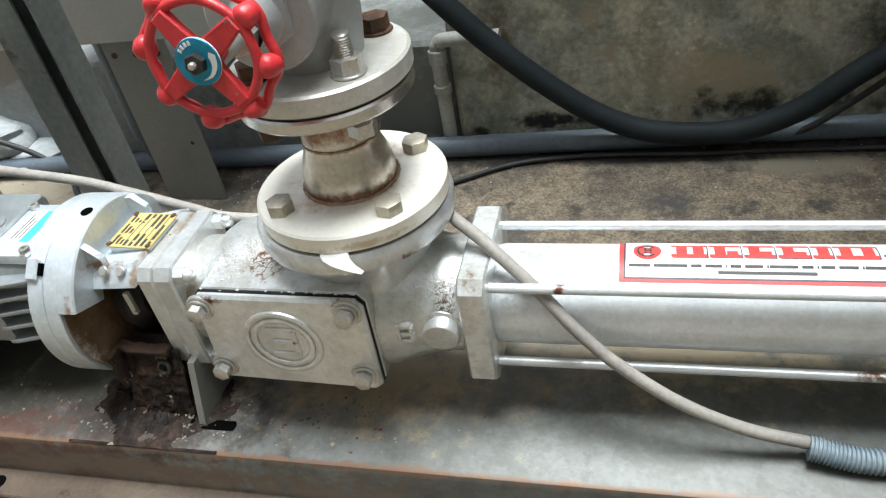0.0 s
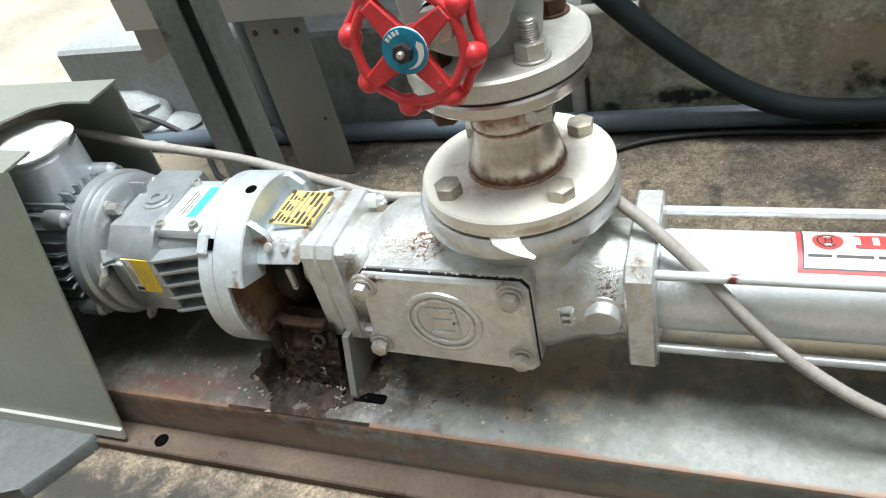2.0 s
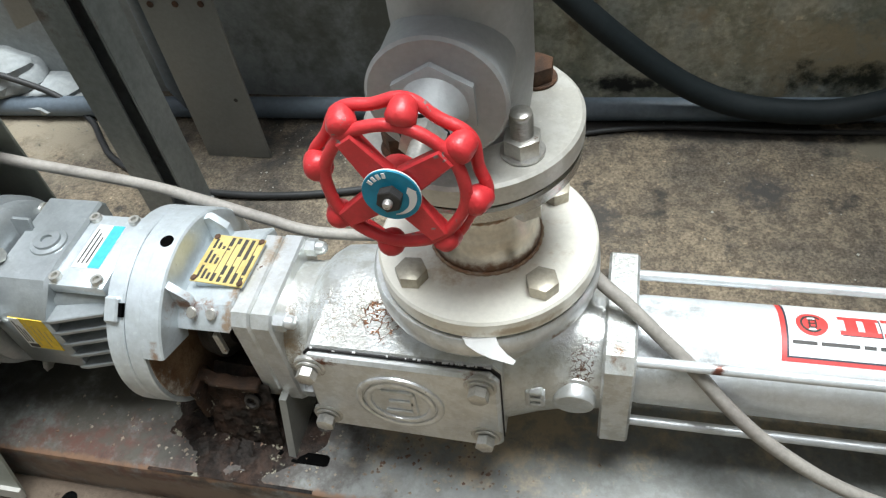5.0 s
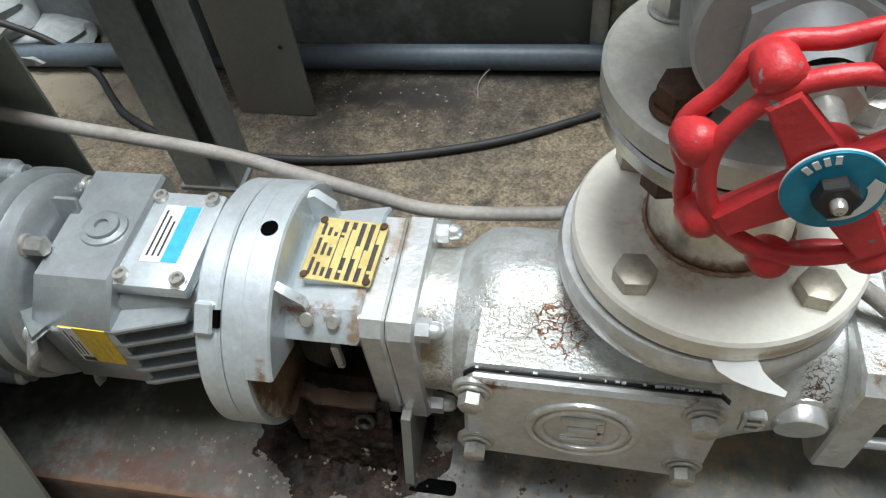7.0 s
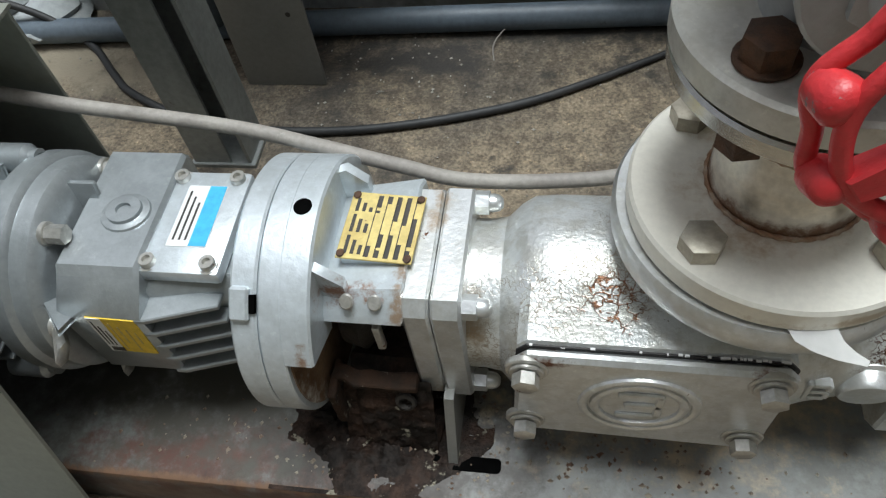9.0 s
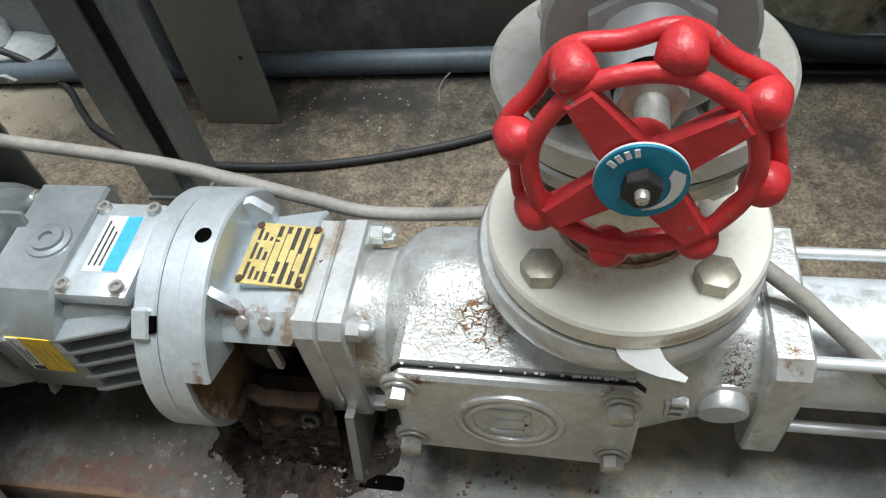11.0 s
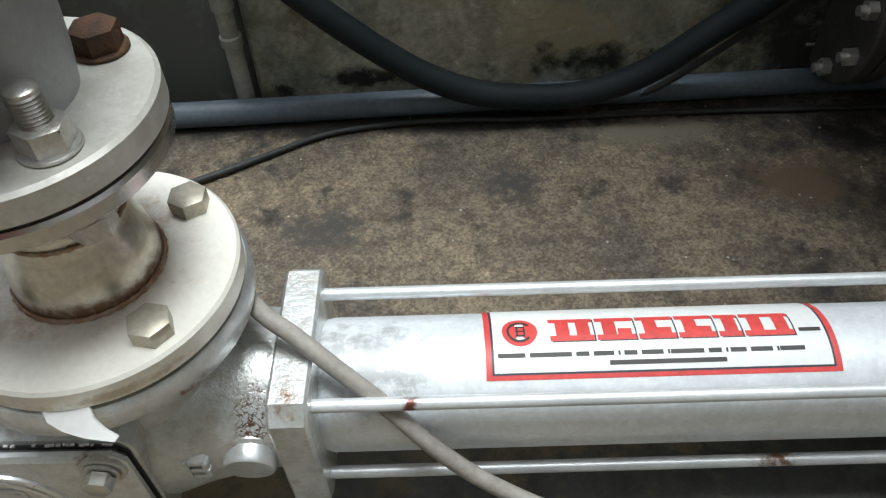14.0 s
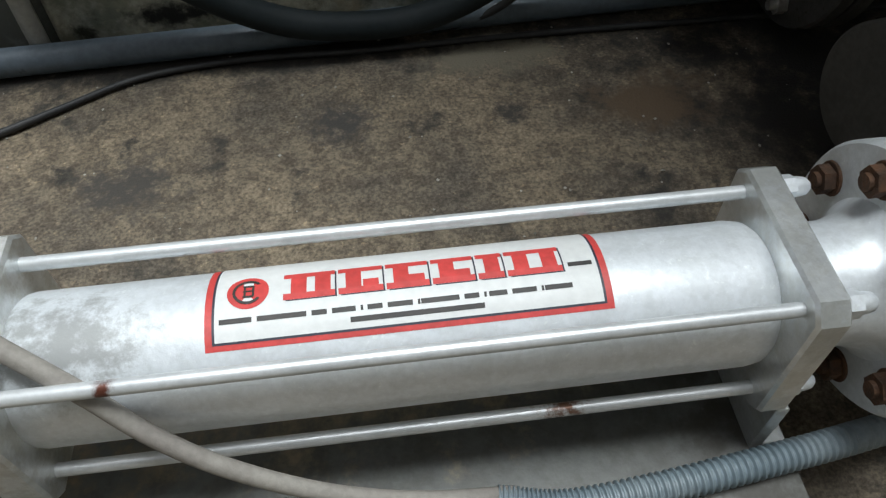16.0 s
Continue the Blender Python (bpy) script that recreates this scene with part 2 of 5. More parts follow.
RUST_FACE = mat("rust_brown_face", (0.23, 0.15, 0.09), (0.13, 0.072, 0.04), (0.32, 0.29, 0.24), 0.75, 0.1, 22, 180, 40, 0.66, bump=0.5,
                blobs=(((-0.323, -0.088, 0.180), (0.02, 0.020, 0.055), (0.54, 0.52, 0.46), 45),))
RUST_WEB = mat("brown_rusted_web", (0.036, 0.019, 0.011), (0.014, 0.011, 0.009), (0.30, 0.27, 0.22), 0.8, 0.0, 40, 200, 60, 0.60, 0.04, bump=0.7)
LIP_RUST = mat("brown_rusted_lip", (0.082, 0.060, 0.045), (0.115, 0.088, 0.066), (0.06, 0.034, 0.024), 0.75, 0.15, 7, 180, 16, 0.55, 0.1, bump=0.7)
CONCRETE = mat("stained_shaded_concrete", (0.225, 0.180, 0.124), (0.112, 0.094, 0.072), (0.066, 0.058, 0.047), 0.82, 0.0, 5.2, 260, 13, 0.565, 0.10, bump=1.0, vary=0.50, mottle=(44, (0.66, 0.65, 0.65), (1.75, 1.65, 1.5)),
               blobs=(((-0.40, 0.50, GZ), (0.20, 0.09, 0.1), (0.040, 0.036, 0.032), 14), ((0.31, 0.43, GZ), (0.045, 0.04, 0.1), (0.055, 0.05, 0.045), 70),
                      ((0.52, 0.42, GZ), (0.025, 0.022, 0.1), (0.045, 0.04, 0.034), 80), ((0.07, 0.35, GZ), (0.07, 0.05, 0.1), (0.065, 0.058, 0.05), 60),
                      # then a dark patch past the base end, and rear-right shade painted in
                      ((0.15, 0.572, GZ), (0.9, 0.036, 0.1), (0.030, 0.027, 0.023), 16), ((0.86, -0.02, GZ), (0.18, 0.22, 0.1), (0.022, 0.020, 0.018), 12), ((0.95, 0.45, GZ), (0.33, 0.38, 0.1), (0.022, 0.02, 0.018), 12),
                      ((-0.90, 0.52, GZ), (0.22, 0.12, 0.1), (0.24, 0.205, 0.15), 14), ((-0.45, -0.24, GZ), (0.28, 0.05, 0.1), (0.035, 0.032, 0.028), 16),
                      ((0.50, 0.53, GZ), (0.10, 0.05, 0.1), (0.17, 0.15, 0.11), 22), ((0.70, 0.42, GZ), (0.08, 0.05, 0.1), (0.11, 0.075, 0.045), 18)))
WALL_CONC = mat("mossy_shaded_concrete", (0.285, 0.298, 0.262), (0.44, 0.405, 0.31), (0.06, 0.062, 0.045), 0.85, 0.0, 5.5, 100, 8.0, 0.60, 0.10, bump=0.8, vary=0.2, mottle=(13, (0.62, 0.64, 0.6), (1.5, 1.45, 1.35)), streak=(1, 1, 0.5),
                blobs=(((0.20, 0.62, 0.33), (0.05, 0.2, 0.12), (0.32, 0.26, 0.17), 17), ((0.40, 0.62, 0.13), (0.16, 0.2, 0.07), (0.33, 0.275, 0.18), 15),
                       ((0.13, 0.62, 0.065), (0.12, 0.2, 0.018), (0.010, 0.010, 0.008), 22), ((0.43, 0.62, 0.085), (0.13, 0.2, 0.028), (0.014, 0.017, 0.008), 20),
                       # first blob: shade at the wall's right end, put into the colour
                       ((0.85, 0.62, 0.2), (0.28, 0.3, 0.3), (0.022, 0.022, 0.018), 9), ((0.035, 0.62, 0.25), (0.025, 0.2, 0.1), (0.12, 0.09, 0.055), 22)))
FOOTING = mat("grey_mortar", (0.115, 0.123, 0.125), (0.085, 0.09, 0.088), (0.07, 0.07, 0.06), 0.8, 0.0, 6, 120, 10, 0.62, 0.12, bump=0.4, vary=0.15)
PLINTH = mat("grey_plinth_render", (0.31, 0.33, 0.335), (0.24, 0.255, 0.25), (0.14, 0.14, 0.12), 0.8, 0.0, 3.5, 90, 6, 0.64, 0.12, bump=0.35, vary=0.12,
             blobs=(((-0.15, 0.62, 0.15), (0.40, 0.3, 0.3), (0.12, 0.125, 0.11), 8),))
ROD = mat("silver_rod_paint", (0.66, 0.68, 0.69), (0.56, 0.58, 0.59), (0.14, 0.06, 0.035), 0.38, 0.40, 25, 220, 22, 0.70, 0.02, bump=0.12, vary=0.05,
          blobs=(((0.35, 0.047, 0.269), (0.4, 0.02, 0.004), (0.24, 0.13, 0.07), 60), ((0.46, -0.047, 0.18), (0.016, 0.008, 0.006), (0.15, 0.07, 0.04), 140), ((0.193, -0.05, 0.279), (0.006, 0.01, 0.01), (0.12, 0.04, 0.025), 90)))
# dark grey-brown casting, with the rear-right shade taken into its colour
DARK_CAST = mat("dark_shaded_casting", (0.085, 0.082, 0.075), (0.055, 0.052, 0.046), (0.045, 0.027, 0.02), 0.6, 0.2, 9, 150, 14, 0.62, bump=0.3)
TAN = mat("pale_tan_ground", (0.38, 0.34, 0.27), (0.28, 0.25, 0.2), None, 0.9, 0, 4, 60, bump=0.3)
GREEN_WALL = mat("pale_green_wall", (0.42, 0.60, 0.47), (0.33, 0.50, 0.38), (0.25, 0.24, 0.18), 0.8, 0, 4, 60, 5, 0.66, bump=0.2)
PVC = mat("blue_grey_pvc", (0.12, 0.15, 0.18), (0.09, 0.115, 0.14), (0.065, 0.07, 0.07), 0.45, 0.0, 8, 120, 13, 0.64, 0.1, bump=0.1)
PVC_PALE = mat("pale_grey_pvc", (0.36, 0.36, 0.33), (0.26, 0.26, 0.23), (0.14, 0.13, 0.10), 0.6, 0, 12, 120, 24, 0.62, bump=0.2)
RUBBER = mat("black_rubber", (0.009, 0.014, 0.016), (0.014, 0.019, 0.021), None, 0.68, 0, 9, 130, bump=0.15)
CABLE = mat("grey_cable_sheath", (0.30, 0.28, 0.25), (0.22, 0.20, 0.18), (0.42, 0.40, 0.36), 0.62, 0, 16, 190, 40, 0.64, bump=0.25)
BLACK_CABLE = mat("black_cable_sheath", (0.020, 0.021, 0.022), (0.032, 0.032, 0.032), None, 0.6, 0, 15, 150, bump=0.15)
CONDUIT = mat("blue_grey_conduit", (0.17, 0.22, 0.25), (0.22, 0.26, 0.28), None, 0.45, 0, 12, 150, bump=0.1)
GALV = mat("galvanised_steel", (0.31, 0.325, 0.315), (0.18, 0.195, 0.19), (0.12, 0.075, 0.05), 0.5, 0.5, 6, 110, 9, 0.60, 0.14, bump=0.2, streak=(1, 1, 0.3))
SHEET = mat("brushed_sheet_steel", (0.27, 0.27, 0.255), (0.23, 0.23, 0.215), None, 0.45, 0.5, 5, 160, bump=0.06, vary=0.06)
SHEET_PALE = mat("pale_sheet_steel", (0.47, 0.46, 0.43), (0.41, 0.40, 0.37), None, 0.5, 0.3, 4, 150, bump=0.06, vary=0.05)
COVER_SHEET = mat("olive_grey_sheet", (0.29, 0.30, 0.26), (0.24, 0.25, 0.215), None, 0.45, 0.4, 4, 150, bump=0.08, vary=0.06)
RED = mat("chipped_red_paint", (0.60, 0.040, 0.045), (0.50, 0.026, 0.032), (0.30, 0.22, 0.21), 0.40, 0.0, 30, 220, 70, 0.620, 0.02, bump=0.3, vary=0.08)
BLUE = mat("blue_badge", (0.01, 0.24, 0.38), (0.012, 0.20, 0.33), None, 0.35, 0.2, 40, 200, bump=0.05)
WHITE = mat("white_plastic", (0.74, 0.74, 0.73), (0.68, 0.68, 0.66), None, 0.5, 0, 20, 150, bump=0.05, vary=0.04)
BLACK = mat("black_plastic", (0.016, 0.015, 0.015), (0.03, 0.026, 0.024), None, 0.5, 0, 30, 200, bump=0.2)
RUBBER.node_tree.nodes["Principled BSDF"].inputs["Specular IOR Level"].default_value = 0.25
for dull in (RUST_DARK, RUST_WEB, RUST_FACE, LIP_RUST, DARK_CAST):
    dull.node_tree.nodes["Principled BSDF"].inputs["Specular IOR Level"].default_value = 0.2
HOLE = mat("black_void", (0.002, 0.002, 0.002), (0.003, 0.003, 0.003), None, 1.0, 0, 30, 100, bump=0.0)
HOLE.node_tree.nodes["Principled BSDF"].inputs["Specular IOR Level"].default_value = 0.0
DARK_HOLE = mat("greasy_black_iron", (0.02, 0.018, 0.016), (0.035, 0.03, 0.026), None, 0.6, 0.1, 60, 200, bump=0.6)
BRASS = mat("yellowed_name_plate", (0.62, 0.50, 0.20), (0.50, 0.38, 0.14), (0.24, 0.10, 0.04), 0.45, 0.3, 30, 200, 45, 0.64, bump=0.15)
INK = mat("black_print", (0.03, 0.028, 0.025), (0.045, 0.04, 0.036), None, 0.6, 0, 40, 200, bump=0.05)
NAVY = mat("dark_navy_print", (0.02, 0.022, 0.04), (0.03, 0.03, 0.045), None, 0.5, 0, 40, 200, bump=0.05)
DECAL_WHITE = mat("white_decal", (0.68, 0.69, 0.68), (0.62, 0.63, 0.62), None, 0.45, 0, 14, 160, bump=0.06, vary=0.05)
DECAL_RED = mat("worn_red_print", (0.58, 0.055, 0.05), (0.50, 0.05, 0.045), (0.62, 0.45, 0.42), 0.5, 0, 40, 200, 60, 0.68, 0.05, bump=0.06)
YELLOW = mat("yellow_sticker", (0.75, 0.52, 0.04), (0.66, 0.46, 0.04), None, 0.45, 0, 20, 150, bump=0.05)
CYAN = mat("cyan_sticker", (0.05, 0.42, 0.66), (0.05, 0.36, 0.60), None, 0.4, 0, 20, 150, bump=0.05)
WELD = mat("rusty_weld_bead", (0.34, 0.19, 0.11), (0.46, 0.36, 0.27), None, 0.5, 0.5, 120, 300, bump=0.8)


# ---- shape helpers ----
def obj(name, bm, material, parent=None, label="", sharp=35):
    me = bpy.data.meshes.new(name)
    bmesh.ops.recalc_face_normals(bm, faces=bm.faces[:])
    bm.to_mesh(me)
    bm.free()
    me.polygons.foreach_set("use_smooth", [True] * len(me.polygons))
    me.set_sharp_from_angle(angle=radians(sharp))
    for one in material if isinstance(material, (list, tuple)) else (material,):
        me.materials.append(one)
    ob = new(name, me)
    ob.parent = parent
    return tagged(ob, label)


part = obj


def thing(name, label, category, at=(0, 0, 0), group="", kind=""):
    ob = new(name)
    ob.empty_display_size = 0.05
    tagged(ob, label, category, group, kind)
    return ob


ALONG_X = Matrix.Rotation(radians(90), 4, "Y")       # turns +z into +x
TO_FRONT = Matrix.Rotation(radians(90), 4, "X")      # turns +z into -y


def lathe(bm, profile, n=48, m=None, closed=False):
    """Turns a profile of (radius, height) round z. Ends on the axis where the radius is nought."""
    m = m or Matrix()
    rings = []
    for r, z in profile:
        if r < 1e-6:
            rings.append([bm.verts.new(m @ Vector((0, 0, z)))])
        else:
            rings.append([bm.verts.new(m @ Vector((r * math.cos(2 * math.pi * k / n), r * math.sin(2 * math.pi * k / n), z))) for k in range(n)])
    pairs = list(zip(rings, rings[1:])) + ([(rings[-1], rings[0])] if closed else [])
    for a, b in pairs:
        for k in range(n):
            j = (k + 1) % n
            if len(a) == 1 and len(b) == 1:
                continue
            if len(a) == 1:
                bm.faces.new((a[0], b[k], b[j]))
            elif len(b) == 1:
                bm.faces.new((a[k], a[j], b[0]))
            else:
                bm.faces.new((a[k], a[j], b[j], b[k]))
    return bm


def disc(bm, r, z0, z1, m=None, c=0.0015, n=48, hole=0.0):
    """A disc or washer with its rims broken."""
    if hole:
        prof = [(hole, z0), (r - c, z0), (r, z0 + c), (r, z1 - c), (r - c, z1), (hole, z1)]
        return lathe(bm, prof, n, m, True)
    return lathe(bm, [(0, z0), (r - c, z0), (r, z0 + c), (r, z1 - c), (r - c, z1), (0, z1)], n, m)


def box(bm, x0, x1, y0, y1, z0, z1, bevel=0.0, m=None, seg=1):
    made = bmesh.ops.create_cube(bm, size=1.0)["verts"]
    for v in made:
        v.co = Vector((x0 + (v.co.x + 0.5) * (x1 - x0), y0 + (v.co.y + 0.5) * (y1 - y0), z0 + (v.co.z + 0.5) * (z1 - z0)))
        if m:
            v.co = m @ v.co
    if bevel:
        edges = list({e for v in made for e in v.link_edges})
        bmesh.ops.bevel(bm, geom=edges, offset=bevel, segments=seg, affect="EDGES", profile=0.5)
    return bm


def prism(bm, outline, z0, z1, m=None, bevel=0.0):
    """An outline of (x, y) pushed up from z0 to z1."""
    m = m or Matrix()
    lo = [bm.verts.new(m @ Vector((x, y, z0))) for x, y in outline]
    hi = [bm.verts.new(m @ Vector((x, y, z1))) for x, y in outline]
    faces = [bm.faces.new(lo[::-1]), bm.faces.new(hi)]
    n = len(lo)
    for k in range(n):
        faces.append(bm.faces.new((lo[k], lo[(k + 1) % n], hi[(k + 1) % n], hi[k])))
    if bevel:
        edges = [e for e in faces[0].edges] + [e for e in faces[1].edges]
        bmesh.ops.bevel(bm, geom=edges, offset=bevel, segments=1, affect="EDGES")
    return bm


def rounded(w, h, r, n=5):
    """The outline of a rounded rectangle, w by h, about the origin."""
    pts = []
    for cx, cy, a0 in ((w / 2 - r, h / 2 - r, 0), (-w / 2 + r, h / 2 - r, 90), (-w / 2 + r, -h / 2 + r, 180), (w / 2 - r, -h / 2 + r, 270)):
        pts += [(cx + r * math.cos(radians(a0 + 90 * k / n)), cy + r * math.sin(radians(a0 + 90 * k / n))) for k in range(n + 1)]
    return pts


def spline(points, step=6):
    """A smooth line through the points."""
    p = [Vector(q) for q in points]
    p = [2 * p[0] - p[1], *p, 2 * p[-1] - p[-2]]
    out = []
    for a, b, c, d in zip(p, p[1:], p[2:], p[3:]):
        for k in range(step):
            t = k / step
            out.append(0.5 * (2 * b + (c - a) * t + (2 * a - 5 * b + 4 * c - d) * t * t + (3 * b - a - 3 * c + d) * t ** 3))
    return out + [p[-2]]


def sweep(bm, line, radius, n=14, caps=True):
    """A round tube along a line; radius may be a function of the step."""
    rings, side = [], None
    for k, p in enumerate(line):
        way = (line[min(k + 1, len(line) - 1)] - line[max(k - 1, 0)]).normalized()
        side = (side - way * side.dot(way)).normalized() if side else way.orthogonal().normalized()
        up = way.cross(side)
        r = radius(k) if callable(radius) else radius
        rings.append([bm.verts.new(p + r * (math.cos(2 * math.pi * j / n) * side + math.sin(2 * math.pi * j / n) * up)) for j in range(n)])
    for a, b in zip(rings, rings[1:]):
        for j in range(n):
            bm.faces.new((a[j], a[(j + 1) % n], b[(j + 1) % n], b[j]))
    if caps:
        bm.faces.new(rings[0][::-1])
        bm.faces.new(rings[-1])
    return bm


def hexagon(bm, across, z0, z1, m=None, dome=0.0015):
    """A hexagon head or nut with its corners turned off."""
    r = across / math.sqrt(3)
    m = m or Matrix()
    c = 0.06 * across
    ring = lambda q, z: [bm.verts.new(m @ Vector((q * math.cos(radians(60 * k)), q * math.sin(radians(60 * k)), z))) for k in range(6)]  # noqa: E731
    rows = [ring(r, z0), ring(r, z1 - c * 0.5), ring(r - c, z1)]
    for a, b in zip(rows, rows[1:]):
        for k in range(6):
            bm.faces.new((a[k], a[(k + 1) % 6], b[(k + 1) % 6], b[k]))
    bm.faces.new(rows[0][::-1])
    bm.faces.new(rows[-1])
    return bm


def acorn(bm, across, m, length=0.016):
    """A domed cap nut pointing along z."""
    hexagon(bm, across, 0, length * 0.5, m)
    r = across * 0.44
    lathe(bm, [(r, length * 0.45), (r, length * 0.65), (r * 0.87, length * 0.85), (r * 0.5, length * 0.97), (0, length)], 16, m)
    return bm


def at(x, y, z, turn=None):
    return Matrix.Translation((x, y, z)) @ (turn or Matrix())


# ---- setting ----
bm = bmesh.new()
bmesh.ops.create_grid(bm, x_segments=90, y_segments=90, size=1.0)
for v in bm.verts:
    x, y = v.co.x * 1.6, v.co.y * 1.6
    far = 1.0 if abs(v.co.x) < 0.99 and abs(v.co.y) < 0.99 else 40.0
    v.co = Vector((x * far, y * far, GZ + (0.0022 * noise.noise((x * 5, y * 5, 0)) + 0.0012 * noise.noise((x * 17, y * 17, 3)) if far == 1 else 0)))
tagged(obj("ground", bm, CONCRETE), "worn brown-grey concrete yard with damp black stains and shade painted in at right", "ground", kind="structure")

bm = bmesh.new()
box(bm, -0.055, 2.6, 0.622, 1.1, GZ - 0.05, 1.9, 0.006)
# unseen overhang, added to keep light off the rear right
box(bm, 0.72, 2.6, 0.02, 0.6225, 0.80, 1.9, 0.006)
tagged(obj("wall_rear", bm, WALL_CONC), "tall weathered concrete wall with moss, black damp, painted shade and an added unseen overhang", "wall", kind="structure")
bm = bmesh.new()
box(bm, -1.24, -0.057, 0.627, 2.2, GZ - 0.05, 0.226, 0.008)
tagged(obj("plinth", bm, PLINTH), "low smooth grey rendered concrete plinth behind the pump", "plinth", kind="structure")
bm = bmesh.new()
box(bm, -6.0, -1.45, 0.2, 4.0, GZ - 0.02, GZ + 0.008, 0.003)
tagged(obj("pavement", bm, TAN), "pale tan concrete paving beyond the plinth", "pavement", kind="structure")
bm = bmesh.new()
box(bm, -2.95, -2.72, 1.55, 6.0, GZ, 1.8, 0.01)
tagged(obj("wall_far", bm, GREEN_WALL), "pale green painted wall far behind", "wall", kind="structure")
bm = bmesh.new()
prism(bm, [(-0.95, -0.40), (-0.80, -0.335), (-0.71, -0.285), (-0.635, -0.262), (-0.605, -0.205), (-0.588, -0.18), (-0.575, -0.10), (-0.95, -0.10)], GZ - 0.03, 0.046, None, 0.004)
tagged(obj("footing", bm, FOOTING), "broken-edged grey mortar footing under the motor cover", "footing", kind="structure")
bm = bmesh.new()
for cx, cz, sx, sz in ((-1.07, 0.085, 0.09, 0.045), (-0.97, 0.045, 0.08, 0.026), (-1.13, 0.05, 0.09, 0.03)):
    for v in bmesh.ops.create_icosphere(bm, subdivisions=3, radius=1.0)["verts"]:
        p = v.co * (1 + 0.25 * noise.noise(v.co * 2.1 + Vector((cx, 0, 0))))
        v.co = Vector((cx + p.x * sx, 0.600 + p.y * 0.07, cz + p.z * sz))
tagged(obj("mortar_patch", bm, PLINTH), "cracked grey mortar patch round the pipe", "mortar", kind="structure")


bm = bmesh.new()
# never in view: added to darken front faces and their reflections
box(bm, -4.0, 4.0, -2.6, -2.3, GZ, 3.2, 0.01)
tagged(obj("wall_front", bm, WALL_CONC), "unseen plain concrete wall added to darken the pump's front", "wall", kind="structure")
bm = bmesh.new()
# unseen mass on the right, added to cut off sky light
box(bm, 2.6, 2.9, -2.3, 1.1, GZ, 2.6, 0.01)
tagged(obj("wall_side", bm, WALL_CONC), "unseen plain concrete wall added to block light from the right", "wall", kind="structure")


# ---- base frame ----
frame_base = thing("pump_base", "rusted folded-steel pump base frame bolted to the concrete", "base frame")
bm = bmesh.new()
prof = [(-0.172, GZ + 0.012), (-0.137, GZ + 0.012), (-0.135, GZ + 0.016), (-0.135, 0.092), (-0.132, 0.0985), (-0.126, 0.1015),
        (0.126, 0.1015), (0.132, 0.0985), (0.135, 0.092), (0.135, GZ + 0.016), (0.137, GZ + 0.012), (0.172, GZ + 0.012)]
inner = [(0.172, GZ + 0.004), (0.130, GZ + 0.004), (0.128, 0.088), (0.122, 0.0945), (-0.122, 0.0945), (-0.128, 0.088), (-0.130, GZ + 0.004), (-0.172, GZ + 0.004)]
prism(bm, prof + inner, -0.93, 0.640, Matrix(((0, 0, 1, 0), (1, 0, 0, 0), (0, 1, 0, 0), (0, 0, 0, 1))))
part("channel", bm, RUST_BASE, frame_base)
bm = bmesh.new()
box(bm, -0.93, 0.640, -0.1735, -0.1365, GZ + 0.0005, GZ + 0.0145, 0.002)
part("front_lip", bm, LIP_RUST, frame_base, "brown rusted front lip")
for x in (-0.487,):
    bm = bmesh.new()
    disc(bm, 0.0095, 0, 0.0012, at(x, -0.157, GZ + 0.0145), 0.0002, 20)
    part("lip_hole", bm, HOLE, frame_base)
bm = bmesh.new()
prism(bm, rounded(0.062, 0.013, 0.004), 0.1012, 0.1024, at(-0.203, -0.0955, 0))
part("slot", bm, HOLE, frame_base, "open black slot")
bm = bmesh.new()
disc(bm, 0.007, 0.1012, 0.1024, at(-0.325, -0.083, 0), 0.0002, 20)
part("bolt_hole", bm, HOLE, frame_base)
bm = bmesh.new()
bmesh.ops.create_grid(bm, x_segments=90, y_segments=70, size=1.0)
for v in bm.verts:
    x, y = v.co.x, v.co.y
    r = math.hypot(x, y) + 0.45 * noise.noise((x * 2.2, y * 2.2, 5))
    h = max(0.0, 1 - r) * (0.011 + 0.008 * noise.noise((x * 7, y * 7, 1)) + 0.006 * noise.noise((x * 19, y * 19, 2)))
    v.co = Vector((-0.275 + x * 0.095, -0.060 + y * 0.072, 0.1004 + h))
part("grease_crust", bm, RUST_DARK, frame_base, "black grease and rust crust")

# end support under the stator
bm = bmesh.new()
box(bm, 0.610, 0.620, -0.062, 0.062, 0.1015, 0.165, 0.001)
box(bm, 0.614, 0.638, -0.062, 0.062, 0.1015, 0.1075, 0.001)
part("end_bracket", bm, SILVER, frame_base, "silver-painted end bracket")
bm = bmesh.new()
hexagon(bm, 0.014, 0.1075, 0.117, at(0.629, -0.045, 0))
part("bracket_bolt", bm, BOLT_STEEL, frame_base)


# ---- pump ----
pump = thing("screw_pump", "silver-painted progressive cavity screw pump on a rusty base", "pump")


def ear_plate(bm, half, x0, x1, cut=0.011, deep=0.0, y=0.0):
    """A square end plate with cut corners, standing across the axis."""
    o = [(half - cut, half), (half, half - cut), (half, -half + cut), (half - cut, -half), (-half + cut, -half), (-half, -half + cut), (-half, half - cut), (-half + cut, half)]
    side = (deep or half) / half
    return prism(bm, [(-b, a * side) for a, b in o], x0, x1, at(0, y, AZ) @ ALONG_X, 0.0022)


